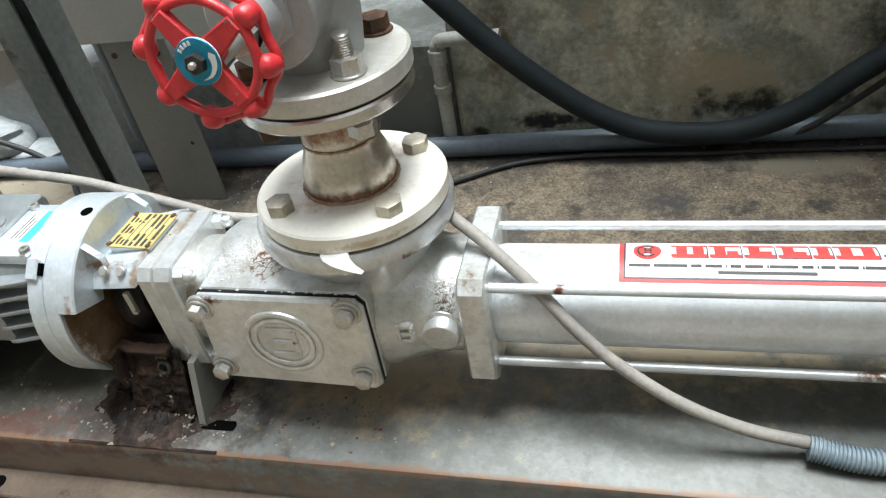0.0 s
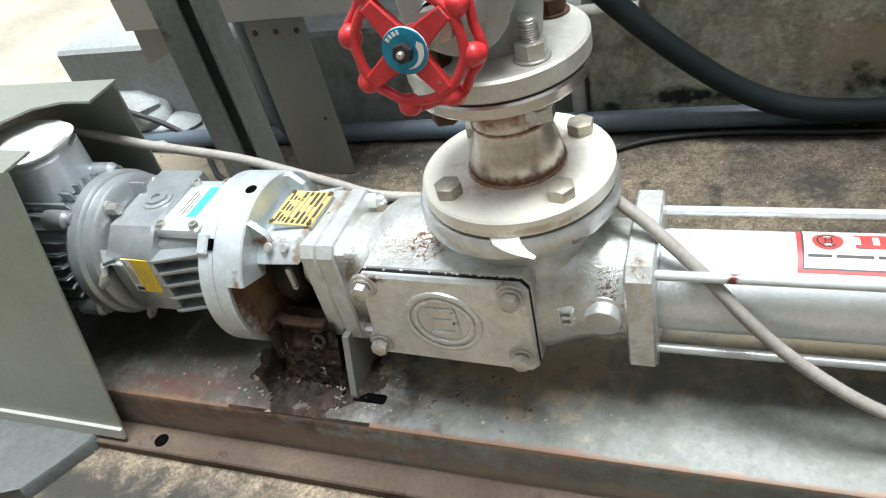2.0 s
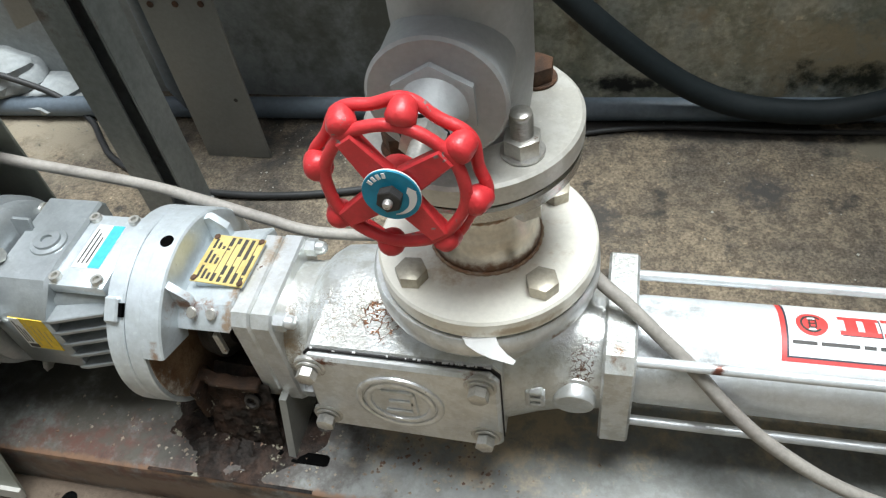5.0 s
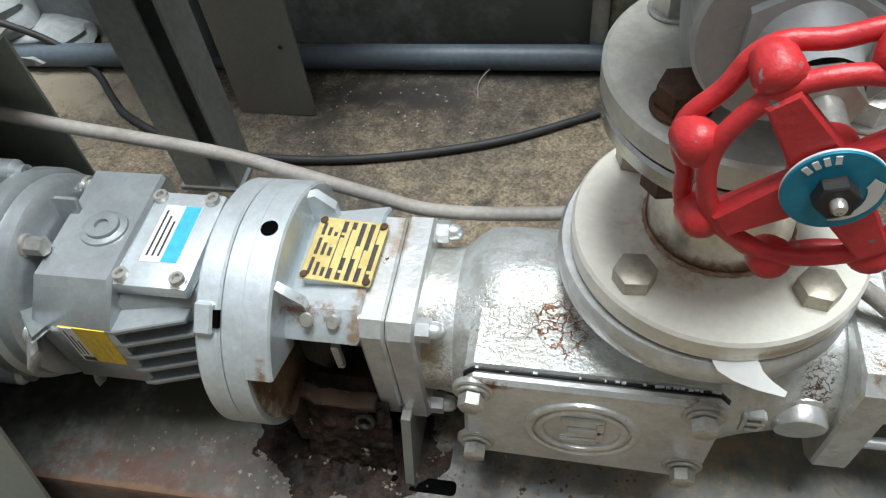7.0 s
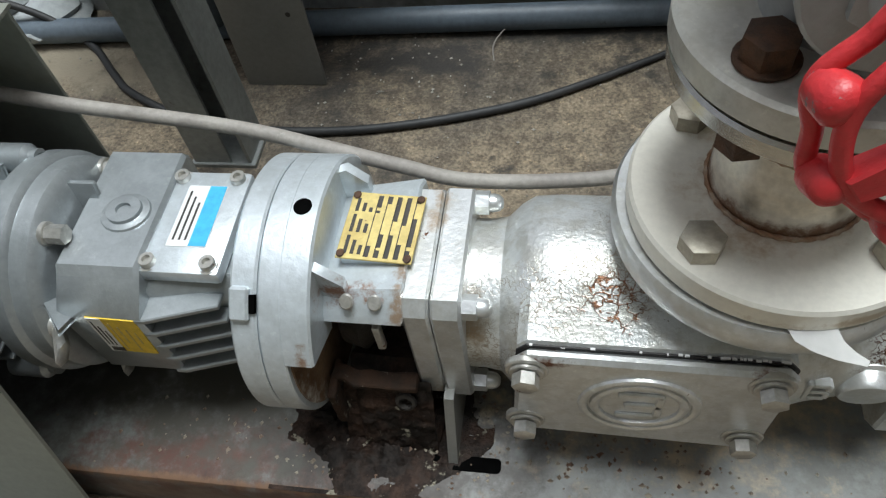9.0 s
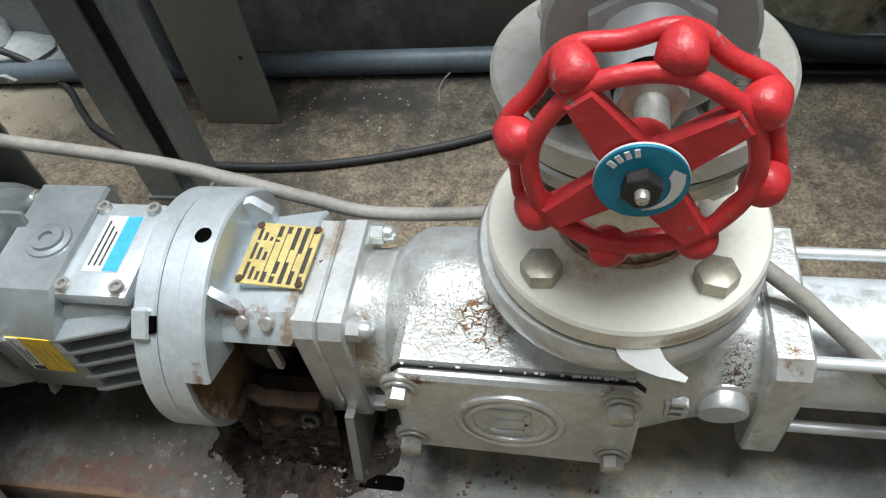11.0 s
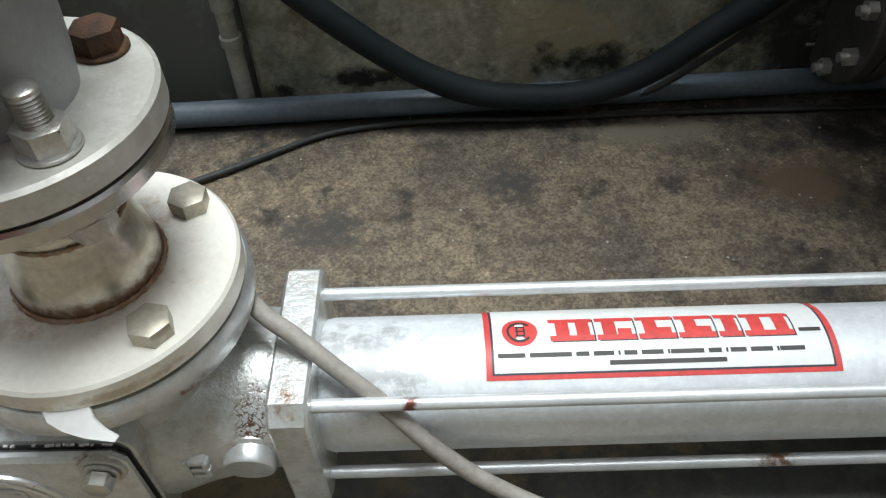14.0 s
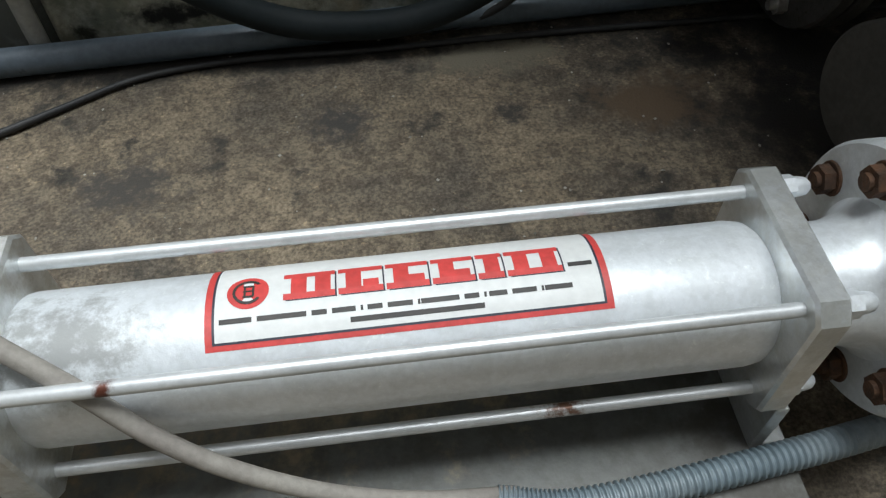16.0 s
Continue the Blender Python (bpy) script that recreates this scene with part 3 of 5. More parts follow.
# suction casing: barrel, cover pad, port and cone
bm = bmesh.new()
lathe(bm, [(0, -0.197), (0.058, -0.197), (0.058, -0.183), (0.060, -0.170), (0.070, -0.160), (0.0765, -0.150), (0.078, -0.13), (0.078, 0.0), (0.075, 0.02), (0.067, 0.045),
           (0.060, 0.075), (0.058, 0.104), (0, 0.104)], 64, at(0, 0, AZ) @ ALONG_X)
part("casing", bm, SILVER_FLAKED, pump, "flaking silver cast casing")
bm = bmesh.new()
lathe(bm, [(0.066, 0.10), (0.066, 0.285), (0.072, 0.300), (0.081, 0.317), (0.0915, 0.322), (0.0945, 0.3245), (0.0955, 0.328), (0.0955, 0.341), (0.0930, 0.345), (0.05, 0.345)], 72, at(-0.003, 0.003, 0))
for v in [v for v in bm.verts if v.co.z < 0.11]:
    v.co.z = 0.20
part("port_flange", bm, SILVER, pump, "silver cast inlet flange")
bm = bmesh.new()
cover_outline = [(-0.160, 0.187), (-0.152, 0.180), (0.009, 0.173), (0.017, 0.180), (0.019, 0.284), (0.012, 0.293), (-0.148, 0.296), (-0.155, 0.288)]
STAND = Matrix(((1, 0, 0, 0), (0, 0, -1, 0), (0, 1, 0, 0), (0, 0, 0, 1)))
prism(bm, cover_outline, 0.03, 0.080, STAND, 0.003)
part("cover_pad", bm, SILVER_FLAKED, pump)
bm = bmesh.new()
prism(bm, [(x * 1.002, 0.222 + (z - 0.222) * 1.003) for x, z in cover_outline], 0.080, 0.0812, STAND)
part("cover_gasket", bm, BLACK, pump, "black gasket seam")
bm = bmesh.new()
prism(bm, [(x * 0.993 - 0.0005, 0.222 + (z - 0.222) * 0.993) for x, z in cover_outline], 0.0812, 0.0905, STAND, 0.003)
cover = part("cover_plate", bm, SILVER, pump, "silver inspection cover with a raised round emblem")
rng = random.Random(5)
bm = bmesh.new()
for k in range(26):
    x = rng.uniform(-0.15, 0.005) if k < 8 else rng.gauss(-0.022, 0.014)
    w = rng.uniform(0.0005, 0.0016)
    h = rng.uniform(-0.0006, 0.0006)
    box(bm, x - w, x + w, -0.0816, -0.0800, 0.2945 + h + (x + 0.07) * -0.012, 0.2955 + h + (x + 0.07) * -0.012, 0)
tagged(part("gasket_scraps", bm, WHITE, pump), "torn white gasket scraps", kind="stuff")
for r in (0.0375, 0.0295):
    bm = bmesh.new()
    lathe(bm, [(r + 0.0035, 0), (r + 0.0028, 0.0022), (r + 0.001, 0.003), (r - 0.001, 0.003), (r - 0.0028, 0.0022), (r - 0.0035, 0)], 56, at(-0.073, -0.0902, 0.2375) @ TO_FRONT)
    part("emblem_ring", bm, SILVER, cover)
for dx, dz, w, h in ((0, 0.0165, 0.030, 0.006), (0.002, 0.001, 0.024, 0.006), (0, -0.0155, 0.030, 0.006), (0.013, 0.008, 0.006, 0.018), (0.013, -0.007, 0.006, 0.018)):
    bm = bmesh.new()
    box(bm, -0.073 + dx - w / 2, -0.073 + dx + w / 2, -0.0925, -0.0898, 0.2375 + dz - h / 2, 0.2375 + dz + h / 2, 0.001)
    part("emblem_bar", bm, SILVER, cover)
for x, z in ((-0.148, 0.280), (0.003, 0.279), (-0.150, 0.199), (0.002, 0.196)):
    bm = bmesh.new()
    m = at(x, -0.0905, z) @ TO_FRONT
    disc(bm, 0.0145, -0.004, 0.0015, m, 0.001, 28)
    disc(bm, 0.0115, 0.0015, 0.0038, m, 0.0005, 24)
    hexagon(bm, 0.0155, 0.0045, 0.0135, m @ Matrix.Rotation(random.random(), 4, "Z"))
    part("cover_bolt", bm, BOLT_STEEL, cover)
# drain plug and cast letter
bm = bmesh.new()
m = at(0.078, -0.049, 0.228) @ Matrix.Rotation(radians(97), 4, "X")
lathe(bm, [(0.024, -0.015), (0.0225, 0.004), (0.0190, 0.006), (0.0185, 0.016), (0.0170, 0.0180), (0, 0.0185)], 28, m)
part("drain_plug", bm, SILVER, pump, "rust-stained silver drain plug")
bm = bmesh.new()
for x0, x1, z0, z1 in ((0.036, 0.040, 0.222, 0.244), (0.040, 0.051, 0.240, 0.244), (0.040, 0.051, 0.231, 0.235), (0.040, 0.051, 0.222, 0.226), (0.049, 0.053, 0.235, 0.242), (0.049, 0.053, 0.224, 0.233)):
    box(bm, x0, x1, -0.0705, -0.060, z0, z1, 0.0008)
part("cast_letter", bm, SILVER, pump, "raised cast letter")
# plates
bm = bmesh.new()
ear_plate(bm, 0.0695, -0.236, -0.2165, 0.011, 0.057, -0.003)
part("lantern_plate", bm, SILVER, pump)
bm = bmesh.new()
ear_plate(bm, 0.0705, -0.2155, -0.194, 0.011, 0.058, -0.003)
part("casing_plate", bm, SILVER, pump)
bm = bmesh.new()
ear_plate(bm, 0.0665, 0.100, 0.127)
part("stator_plate", bm, SILVER_FLAKED, pump)
bm = bmesh.new()
ear_plate(bm, 0.0640, 0.578, 0.600)
part("discharge_plate", bm, SILVER, pump)
for sy in (-1, 1):
    for sz in (-1, 1):
        bm = bmesh.new()
        acorn(bm, 0.016, at(-0.194, sy * 0.046 - 0.002, AZ + sz * 0.057) @ ALONG_X, 0.021)
        part("cap_nut", bm, SILVER, pump)
        bm = bmesh.new()
        acorn(bm, 0.016, at(0.600, sy * 0.047, AZ + sz * 0.0485) @ ALONG_X, 0.024)
        part("cap_nut", bm, SILVER_TUBE, pump)
        bm = bmesh.new()
        lathe(bm, [(0.0048, 0.120), (0.0048, 0.582)], 16, at(0, sy * 0.047, AZ + sz * 0.0485) @ ALONG_X)
        part("tie_rod", bm, ROD, pump, "rust-spotted silver tie rod")
# stator tube
bm = bmesh.new()
lathe(bm, [(0.044, 0.120), (0.0485, 0.128), (0.0495, 0.133), (0.0495, 0.565), (0.0480, 0.574), (0.044, 0.579)], 72, at(0, 0, AZ) @ ALONG_X)
tube = part("stator_tube", bm, SILVER_TUBE, pump, "smooth silver-painted stator tube")
# discharge neck and flange
bm = bmesh.new()
lathe(bm, [(0.043, 0.598), (0.043, 0.635), (0.047, 0.648), (0.056, 0.658), (0.0925, 0.659), (0.095, 0.662), (0.095, 0.676), (0.0925, 0.679), (0.04, 0.679)], 64, at(0, 0, AZ) @ ALONG_X)
part("discharge_flange", bm, SILVER_TUBE, pump, "silver cast discharge neck and flange")


def on_tube(s, x, lift):
    """A point on the stator tube, s metres round it from the top towards the front."""
    a = s / 0.0495
    return Vector((x, -(0.0495 + lift) * math.sin(a), AZ + (0.0495 + lift) * math.cos(a)))


def decal(name, x0, x1, s0, s1, lift, material, parent, label="", n=12):
    bm = bmesh.new()
    nx = max(1, int((x1 - x0) / 0.02))
    n = max(1, int(abs(s1 - s0) / 0.003))
    g = [[bm.verts.new(on_tube(s0 + (s1 - s0) * j / n, x0 + (x1 - x0) * k / nx, lift)) for j in range(n + 1)] for k in range(nx + 1)]
    for a, b in zip(g, g[1:]):
        for j in range(n):
            bm.faces.new((a[j], b[j], b[j + 1], a[j + 1]))
    return part(name, bm, material, parent, label, 80)


LX0, LX1, LS0, LS1 = 0.243, 0.486, -0.046, 0.029
sticker = decal("label", LX0, LX1, LS0, LS1, 0.0003, DECAL_RED, pump, "white sticker with a red border and print")
decal("inner_border", LX0 + 0.0042, LX1 - 0.0042, LS0, LS1 - 0.0034, 0.0005, NAVY, sticker)
decal("white_field", LX0 + 0.0058, LX1 - 0.0058, LS0, LS1 - 0.0048, 0.0007, DECAL_WHITE, sticker)
x = LX0 + 0.046
for w in (0.033, 0.029, 0.028, 0.028, 0.018, 0.036):
    decal("dark_outline", x + 0.0015, x + w - 0.0008, 0.0022, 0.0030, 0.0008, NAVY, sticker)
    decal("dark_outline", x + w - 0.002, x + w - 0.0010, -0.0180, 0.0028, 0.0008, NAVY, sticker)
    # bold slab shapes in place of the maker's name: two serifs and a stem
    decal("red_block", x, x + w - 0.002, -0.0190, -0.0148, 0.0009, DECAL_RED, sticker)
    decal("red_block", x, x + w - 0.002, -0.0022, 0.0022, 0.0009, DECAL_RED, sticker)
    decal("red_block", x + 0.0045, x + 0.0140, -0.0148, -0.0022, 0.0009, DECAL_RED, sticker)
    if w > 0.024:
        decal("red_block", x + w - 0.0140, x + w - 0.0045, -0.0148 if w > 0.032 else -0.0075, -0.0022, 0.0009, DECAL_RED, sticker)
    x += w
bm = bmesh.new()
N = 28
ctr = [bm.verts.new(on_tube(-0.007, LX0 + 0.025, 0.001))]
ring = [bm.verts.new(on_tube(-0.007 + 0.0125 * math.sin(2 * math.pi * k / N), LX0 + 0.025 + 0.0125 * math.cos(2 * math.pi * k / N), 0.001)) for k in range(N)]
for k in range(N):
    bm.faces.new((ctr[0], ring[k], ring[(k + 1) % N]))
part("round_mark", bm, DECAL_RED, sticker)


def arc_mark(r0, r1, a0, a1, cx, cs, lift, material):
    bm = bmesh.new()
    rows = [[bm.verts.new(on_tube(cs + r * math.sin(radians(a)), cx + r * math.cos(radians(a)), lift)) for r in (r0, r1)] for a in np.linspace(a0, a1, 20)]
    for a, b in zip(rows, rows[1:]):
        bm.faces.new((a[0], a[1], b[1], b[0]))
    return part("round_mark_line", bm, material, sticker, "", 80)


arc_mark(0.0075, 0.0092, 40, 320, LX0 + 0.025, -0.007, 0.0013, INK)
for s in (-0.011, -0.007, -0.003):
    decal("round_mark_line", LX0 + 0.022, LX0 + 0.0285, s - 0.0006, s + 0.0006, 0.0013, INK, sticker)
for x0, x1 in ((0.0225, 0.0238), (0.0275, 0.0288)):
    decal("round_mark_line", LX0 + x0, LX0 + x1, -0.011, -0.003, 0.0013, INK, sticker)
decal("small_print", LX1 - 0.0235, LX1 - 0.0085, -0.0035, -0.0003, 0.0009, INK, sticker)
x = LX0 + 0.0085
for w in (0.022, 0.032, 0.012, 0.017, 0.004, 0.012, 0.018, 0.002, 0.026, 0.012, 0.003, 0.014, 0.018, 0.002, 0.020):
    decal("text_bar", x, x + w - 0.003 if w > 0.004 else x + 0.0015, 0.0106, 0.0138, 0.0009, INK, sticker)
    x += w
decal("text_bar", LX0 + 0.085, LX0 + 0.165, 0.0172, 0.0204, 0.0009, INK, sticker)


# ---- lantern and geared motor ----
lantern = thing("bearing_lantern", "pale silver lantern with an open greasy window and yellow nameplate", "lantern")
GAX = 0.235
m = at(0, 0, GAX) @ ALONG_X


def sector(bm, r0, r1, x0, x1, a0, a1, n=40, c=0.002):
    """Part of a ring round the gear axis, from angle a0 to a1 counted from the front over the top."""
    rows = []
    for k in range(n + 1):
        a = radians(a0 + (a1 - a0) * k / n)
        d = Vector((0, -math.cos(a), math.sin(a)))
        o = Vector((0, 0, GAX))
        rows.append([bm.verts.new(o + d * r + Vector((x, 0, 0))) for x, r in ((x0, r0), (x0, r1), (x1 - c, r1), (x1, r1 - c), (x1, r0))])
    for a, b in zip(rows, rows[1:]):
        for q in range(5):
            bm.faces.new((a[q], a[(q + 1) % 5], b[(q + 1) % 5], b[q]))
    bm.faces.new(rows[0][::-1])
    bm.faces.new(rows[-1])
    return bm


bm = bmesh.new()
lathe(bm, [(0.0, -0.345), (0.108, -0.345), (0.110, -0.343), (0.110, -0.3265), (0.1085, -0.325), (0.0, -0.325)], 80, m)
part("round_flange", bm, BLUE_SILVER, lantern, "pale blue-grey painted round flange")
bm = bmesh.new()
sector(bm, 0.062, 0.110, -0.326, -0.302, 22, 188)
part("upper_flange_half", bm, BLUE_SILVER, lantern)
bm = bmesh.new()
lathe(bm, [(0.0, -0.3255), (0.104, -0.3255), (0.104, -0.3235), (0.0, -0.3230)], 48, m)
part("flange_face", bm, RUST_FACE, lantern, "rust-brown inner flange face")
bm = bmesh.new()
disc(bm, 0.0075, 0, 0.0014, at(-0.317, -0.004, GAX + 0.1095), 0.0003, 20)
part("lifting_hole", bm, HOLE, lantern)
# open shell: arms over and behind, a window to the front
bm = bmesh.new()


def shell(bm, a0, a1, x0, x1, r_in, r_out0, r_out1, n=18):
    rows = []
    for k in range(n + 1):
        a = radians(a0 + (a1 - a0) * k / n)
        d = Vector((0, -math.cos(a), math.sin(a)))
        o = Vector((0, 0, AZ + 0.004))
        rows.append([bm.verts.new(o + d * r + Vector((x, 0, 0))) for x, r in ((x0, r_in), (x0, r_out0), (x1, r_out1), (x1, r_in))])
    for a, b in zip(rows, rows[1:]):
        for j in range(4):
            bm.faces.new((a[j], a[(j + 1) % 4], b[(j + 1) % 4], b[j]))
    bm.faces.new(rows[0][::-1])
    bm.faces.new(rows[-1])


prism(bm, [(-0.064, 0.2795), (-0.0605, 0.2870), (-0.046, 0.2985), (0.045, 0.2985), (0.062, 0.288), (0.066, 0.24), (0.054, 0.24), (0.048, 0.2795)], -0.304, -0.234, Matrix(((0, 0, 1, 0), (1, 0, 0, 0), (0, 1, 0, 0), (0, 0, 0, 1))), 0.002)
part("arm_upper", bm, BLUE_SILVER, lantern)
bm = bmesh.new()
shell(bm, 215, 318, -0.304, -0.234, 0.060, 0.080, 0.072)
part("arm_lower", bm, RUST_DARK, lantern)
for yy in (-0.046, 0.046):
    bm = bmesh.new()
    prism(bm, [(-0.304, 0.285), (-0.304, 0.330), (-0.296, 0.318), (-0.280, 0.304), (-0.280, 0.285)], yy - 0.004, yy + 0.004, Matrix(((1, 0, 0, 0), (0, 0, 1, 0), (0, 1, 0, 0), (0, 0, 0, 1))))
    part("arm_rib", bm, BLUE_SILVER, lantern)
bm = bmesh.new()
box(bm, -0.318, -0.236, -0.071, -0.056, 0.184, 0.190, 0.001)
box(bm, -0.318, -0.311, -0.088, -0.05, 0.135, 0.189, 0.001)
bmesh.ops.subdivide_edges(bm, edges=bm.edges[:], cuts=6, use_grid_fill=True)
for v in bm.verts:
    v.co += 0.0016 * noise.noise_vector(v.co * 130)
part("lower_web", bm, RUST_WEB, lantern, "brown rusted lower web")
bm = bmesh.new()
bmesh.ops.create_grid(bm, x_segments=34, y_segments=40, size=0.5)
for v in bm.verts:
    u, w = v.co.x, v.co.y + 0.5
    y = -0.088 + 0.026 * w + 0.003 * noise.noise((u * 9, w * 9, 4)) + 0.002 * noise.noise((u * 24, w * 24, 7))
    v.co = Vector((-0.270 + 0.090 * u, y, 0.1035 + 0.084 * w))
bmesh.ops.solidify(bm, geom=bm.faces[:], thickness=0.008)
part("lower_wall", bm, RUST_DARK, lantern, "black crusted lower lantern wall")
bm = bmesh.new()
lathe(bm, [(0.0105, 0.0), (0.0095, 0.002), (0.0065, 0.003), (0.006, -0.002), (0, -0.002)], 20, at(-0.250, -0.0705, 0.166) @ Matrix.Rotation(radians(73), 4, "X"))
part("drain_hole", bm, DARK_HOLE, lantern)
bm = bmesh.new()
lathe(bm, [(0.013, -0.305), (0.013, -0.27), (0.030, -0.268), (0.030, -0.236)], 24, at(0, 0, AZ) @ ALONG_X)
part("shaft", bm, BOLT_STEEL, lantern)
bm = bmesh.new()
lathe(bm, [(0.0, -0.304), (0.048, -0.304), (0.050, -0.285), (0.034, -0.272), (0.0, -0.272)], 28, at(0, 0, AZ) @ ALONG_X)
part("coupling", bm, DARK_HOLE, lantern, "greasy black coupling")
bm = bmesh.new()
box(bm, -0.263, -0.256, -0.062, -0.056, 0.238, 0.268, 0.001)
part("clip", bm, BOLT_STEEL, lantern)
for x in (-0.279, -0.256):
    bm = bmesh.new()
    t = Matrix.Translation((x, -0.0540, 0.2925)) @ Matrix.Rotation(radians(43), 4, "X")
    disc(bm, 0.0058, 0.0, 0.003, t, 0.001, 16)
    part("window_screw", bm, BOLT_STEEL, lantern)
# nameplate
plate_m = at(-0.2605, 0.003, 0.3015) @ Matrix.Rotation(radians(-3), 4, "Z")
bm = bmesh.new()
box(bm, -0.030, 0.030, -0.027, 0.029, -0.0145, -0.001, 0.002, plate_m)
part("plate_seat", bm, BLUE_SILVER, lantern)
bm = bmesh.new()
box(bm, -0.032, 0.032, -0.029, 0.031, -0.001, 0.0006, 0.0004, plate_m)
plate = part("nameplate", bm, BRASS, lantern, "yellowed metal nameplate with black print and rusty corners")
for k in range(5):
    bm = bmesh.new()
    cuts = sorted([-0.0265, 0.0285] + [rng.uniform(-0.022, 0.024) for _ in range(4)])
    for q in (0, 2, 4):
        if cuts[q + 1] - cuts[q] > 0.001:
            box(bm, -0.0085 + k * 0.0083, -0.0046 + k * 0.0083, cuts[q], cuts[q + 1], 0.0006, 0.0009, 0, plate_m)
    box(bm, -0.0088 + k * 0.0083, -0.0080 + k * 0.0083, -0.0265, 0.0285, 0.0006, 0.0009, 0, plate_m)
    part("print_band", bm, INK, plate)
for k in range(3):
    for w0, w1 in ((-0.025, -0.009), (-0.006, 0.010), (0.013, 0.025)):
        bm = bmesh.new()
        box(bm, -0.0265 + k * 0.006, -0.0235 + k * 0.006, w0, w1 - 0.004 * k, 0.0006, 0.0009, 0, plate_m)
        part("text_bar", bm, INK, plate)
for sx in (-1, 1):
    for sy in (-0.0255, 0.0275):
        bm = bmesh.new()
        disc(bm, 0.0035, 0.0006, 0.0022, plate_m @ at(sx * 0.028, sy, 0), 0.0006, 12)
        part("rivet", bm, RUSTY_BOLT, plate)
# foot of the pump
bm = bmesh.new()
prism(bm, [(-0.075, 0.1015), (0.075, 0.1015), (0.07, 0.175), (-0.07, 0.175)], -0.2165, -0.2085, Matrix(((0, 0, 1, 0), (1, 0, 0, 0), (0, 1, 0, 0), (0, 0, 0, 1))) @ Matrix.Diagonal((1, 1, 1, 1)))
for v in bm.verts:
    if v.co.y < 0:
        v.co.y -= 0.022 if v.co.z < 0.12 else 0.0
part("foot_plate", bm, SHEET, pump, "upright steel foot plate")
bm = bmesh.new()
box(bm, -0.305, -0.222, -0.085, 0.06, 0.1015, 0.112, 0.003)
box(bm, -0.27, -0.235, -0.06, 0.05, 0.112, 0.175, 0.008)
for v in bm.verts:
    v.co += Vector((1, 1, 0.4)) * 0.002 * noise.noise(v.co * 60)
bmesh.ops.subdivide_edges(bm, edges=bm.edges[:], cuts=5, use_grid_fill=True)
for v in bm.verts:
    v.co += 0.0035 * noise.noise_vector(v.co * 70)
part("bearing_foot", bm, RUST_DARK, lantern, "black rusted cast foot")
for x, y in ((-0.292, -0.068), (-0.243, -0.068)):
    bm = bmesh.new()
    hexagon(bm, 0.017, 0.112, 0.121, at(x, y, 0))
    part("foot_bolt", bm, RUST_DARK, lantern)

motor = thing("geared_motor", "grey geared electric motor with yellow and cyan stickers", "motor")
bm = bmesh.new()
lathe(bm, [(0.060, -0.368), (0.1075, -0.368), (0.110, -0.3655), (0.110, -0.3475), (0.1085, -0.3455), (0.060, -0.3455)], 80, m, True)
part("mounting_flange", bm, BLUE_SILVER, motor, "pale blue-grey mounting flange")
tab_m = at(0, 0, GAX) @ Matrix.Rotation(radians(-48), 4, "X")
bm = bmesh.new()
box(bm, -0.366, -0.350, -0.115, -0.104, -0.013, 0.013, 0.002, tab_m)
part("flange_tab", bm, BLUE_SILVER, motor)
bm = bmesh.new()
box(bm, -0.3515, -0.3455, -0.1125, -0.108, -0.007, 0.007, 0, tab_m)
part("tab_hole", bm, HOLE, motor)
bm = bmesh.new()
GB = Matrix(((0, 0, 1, 0), (1, 0, 0, 0), (0, 1, 0, 0), (0, 0, 0, 1)))
prism(bm, [(-0.040, 0.302), (-0.044, 0.296), (-0.046, 0.215), (-0.042, 0.197), (0.060, 0.197), (0.070, 0.215), (0.066, 0.290), (0.055, 0.302)], -0.468, -0.366, GB, 0.003)
gear = part("gear_case", bm, GEAR_PAINT, motor)
bm = bmesh.new()
prism(bm, [(-0.050, 0.3185), (-0.057, 0.312), (-0.0600, 0.290), (-0.0600, 0.206), (-0.054, 0.197), (0.060, 0.197), (0.072, 0.210), (0.074, 0.310), (0.068, 0.319)], -0.530, -0.464, GB, 0.003)
part("gear_case_rear", bm, GEAR_PAINT, motor)
bm = bmesh.new()
box(bm, -0.458, -0.386, -0.051, 0.053, 0.300, 0.3145, 0.004, seg=2)
lid = part("gear_lid", bm, BLUE_SILVER, motor, "pale grey lid")
for x, y in ((-0.449, -0.042), (-0.396, -0.042), (-0.397, 0.044), (-0.449, 0.044)):
    bm = bmesh.new()
    t = at(x, y, 0.3142)
    lathe(bm, [(0, 0.002), (0.0035, 0.002), (0.0035, 0.0055), (0.0062, 0.0055), (0.0066, 0.005), (0.0066, 0.0), (0.0085, 0)], 18, t)
    part("socket_screw", bm, BOLT_STEEL, lid)
bm = bmesh.new()
box(bm, -0.440, -0.404, -0.026, 0.036, 0.3146, 0.3151)
st = part("white_sticker", bm, DECAL_WHITE, lid)
bm = bmesh.new()
box(bm, -0.420, -0.4045, -0.0255, 0.0355, 0.3152, 0.3155)
part("cyan_band", bm, CYAN, st)
for k in range(3):
    bm = bmesh.new()
    box(bm, -0.4365 + k * 0.0055, -0.4345 + k * 0.0055, -0.02, 0.03 - 0.006 * k, 0.3152, 0.3154)
    part("text_bar", bm, INK, st)
bm = bmesh.new()
lathe(bm, [(0.020, 0), (0.019, 0.002), (0.014, 0.003), (0.0135, 0.006), (0.006, 0.0062), (0.006, 0.003), (0, 0.003)], 24, at(-0.491, 0.002, 0.3185))
part("filler_plug", bm, GEAR_PAINT, motor)
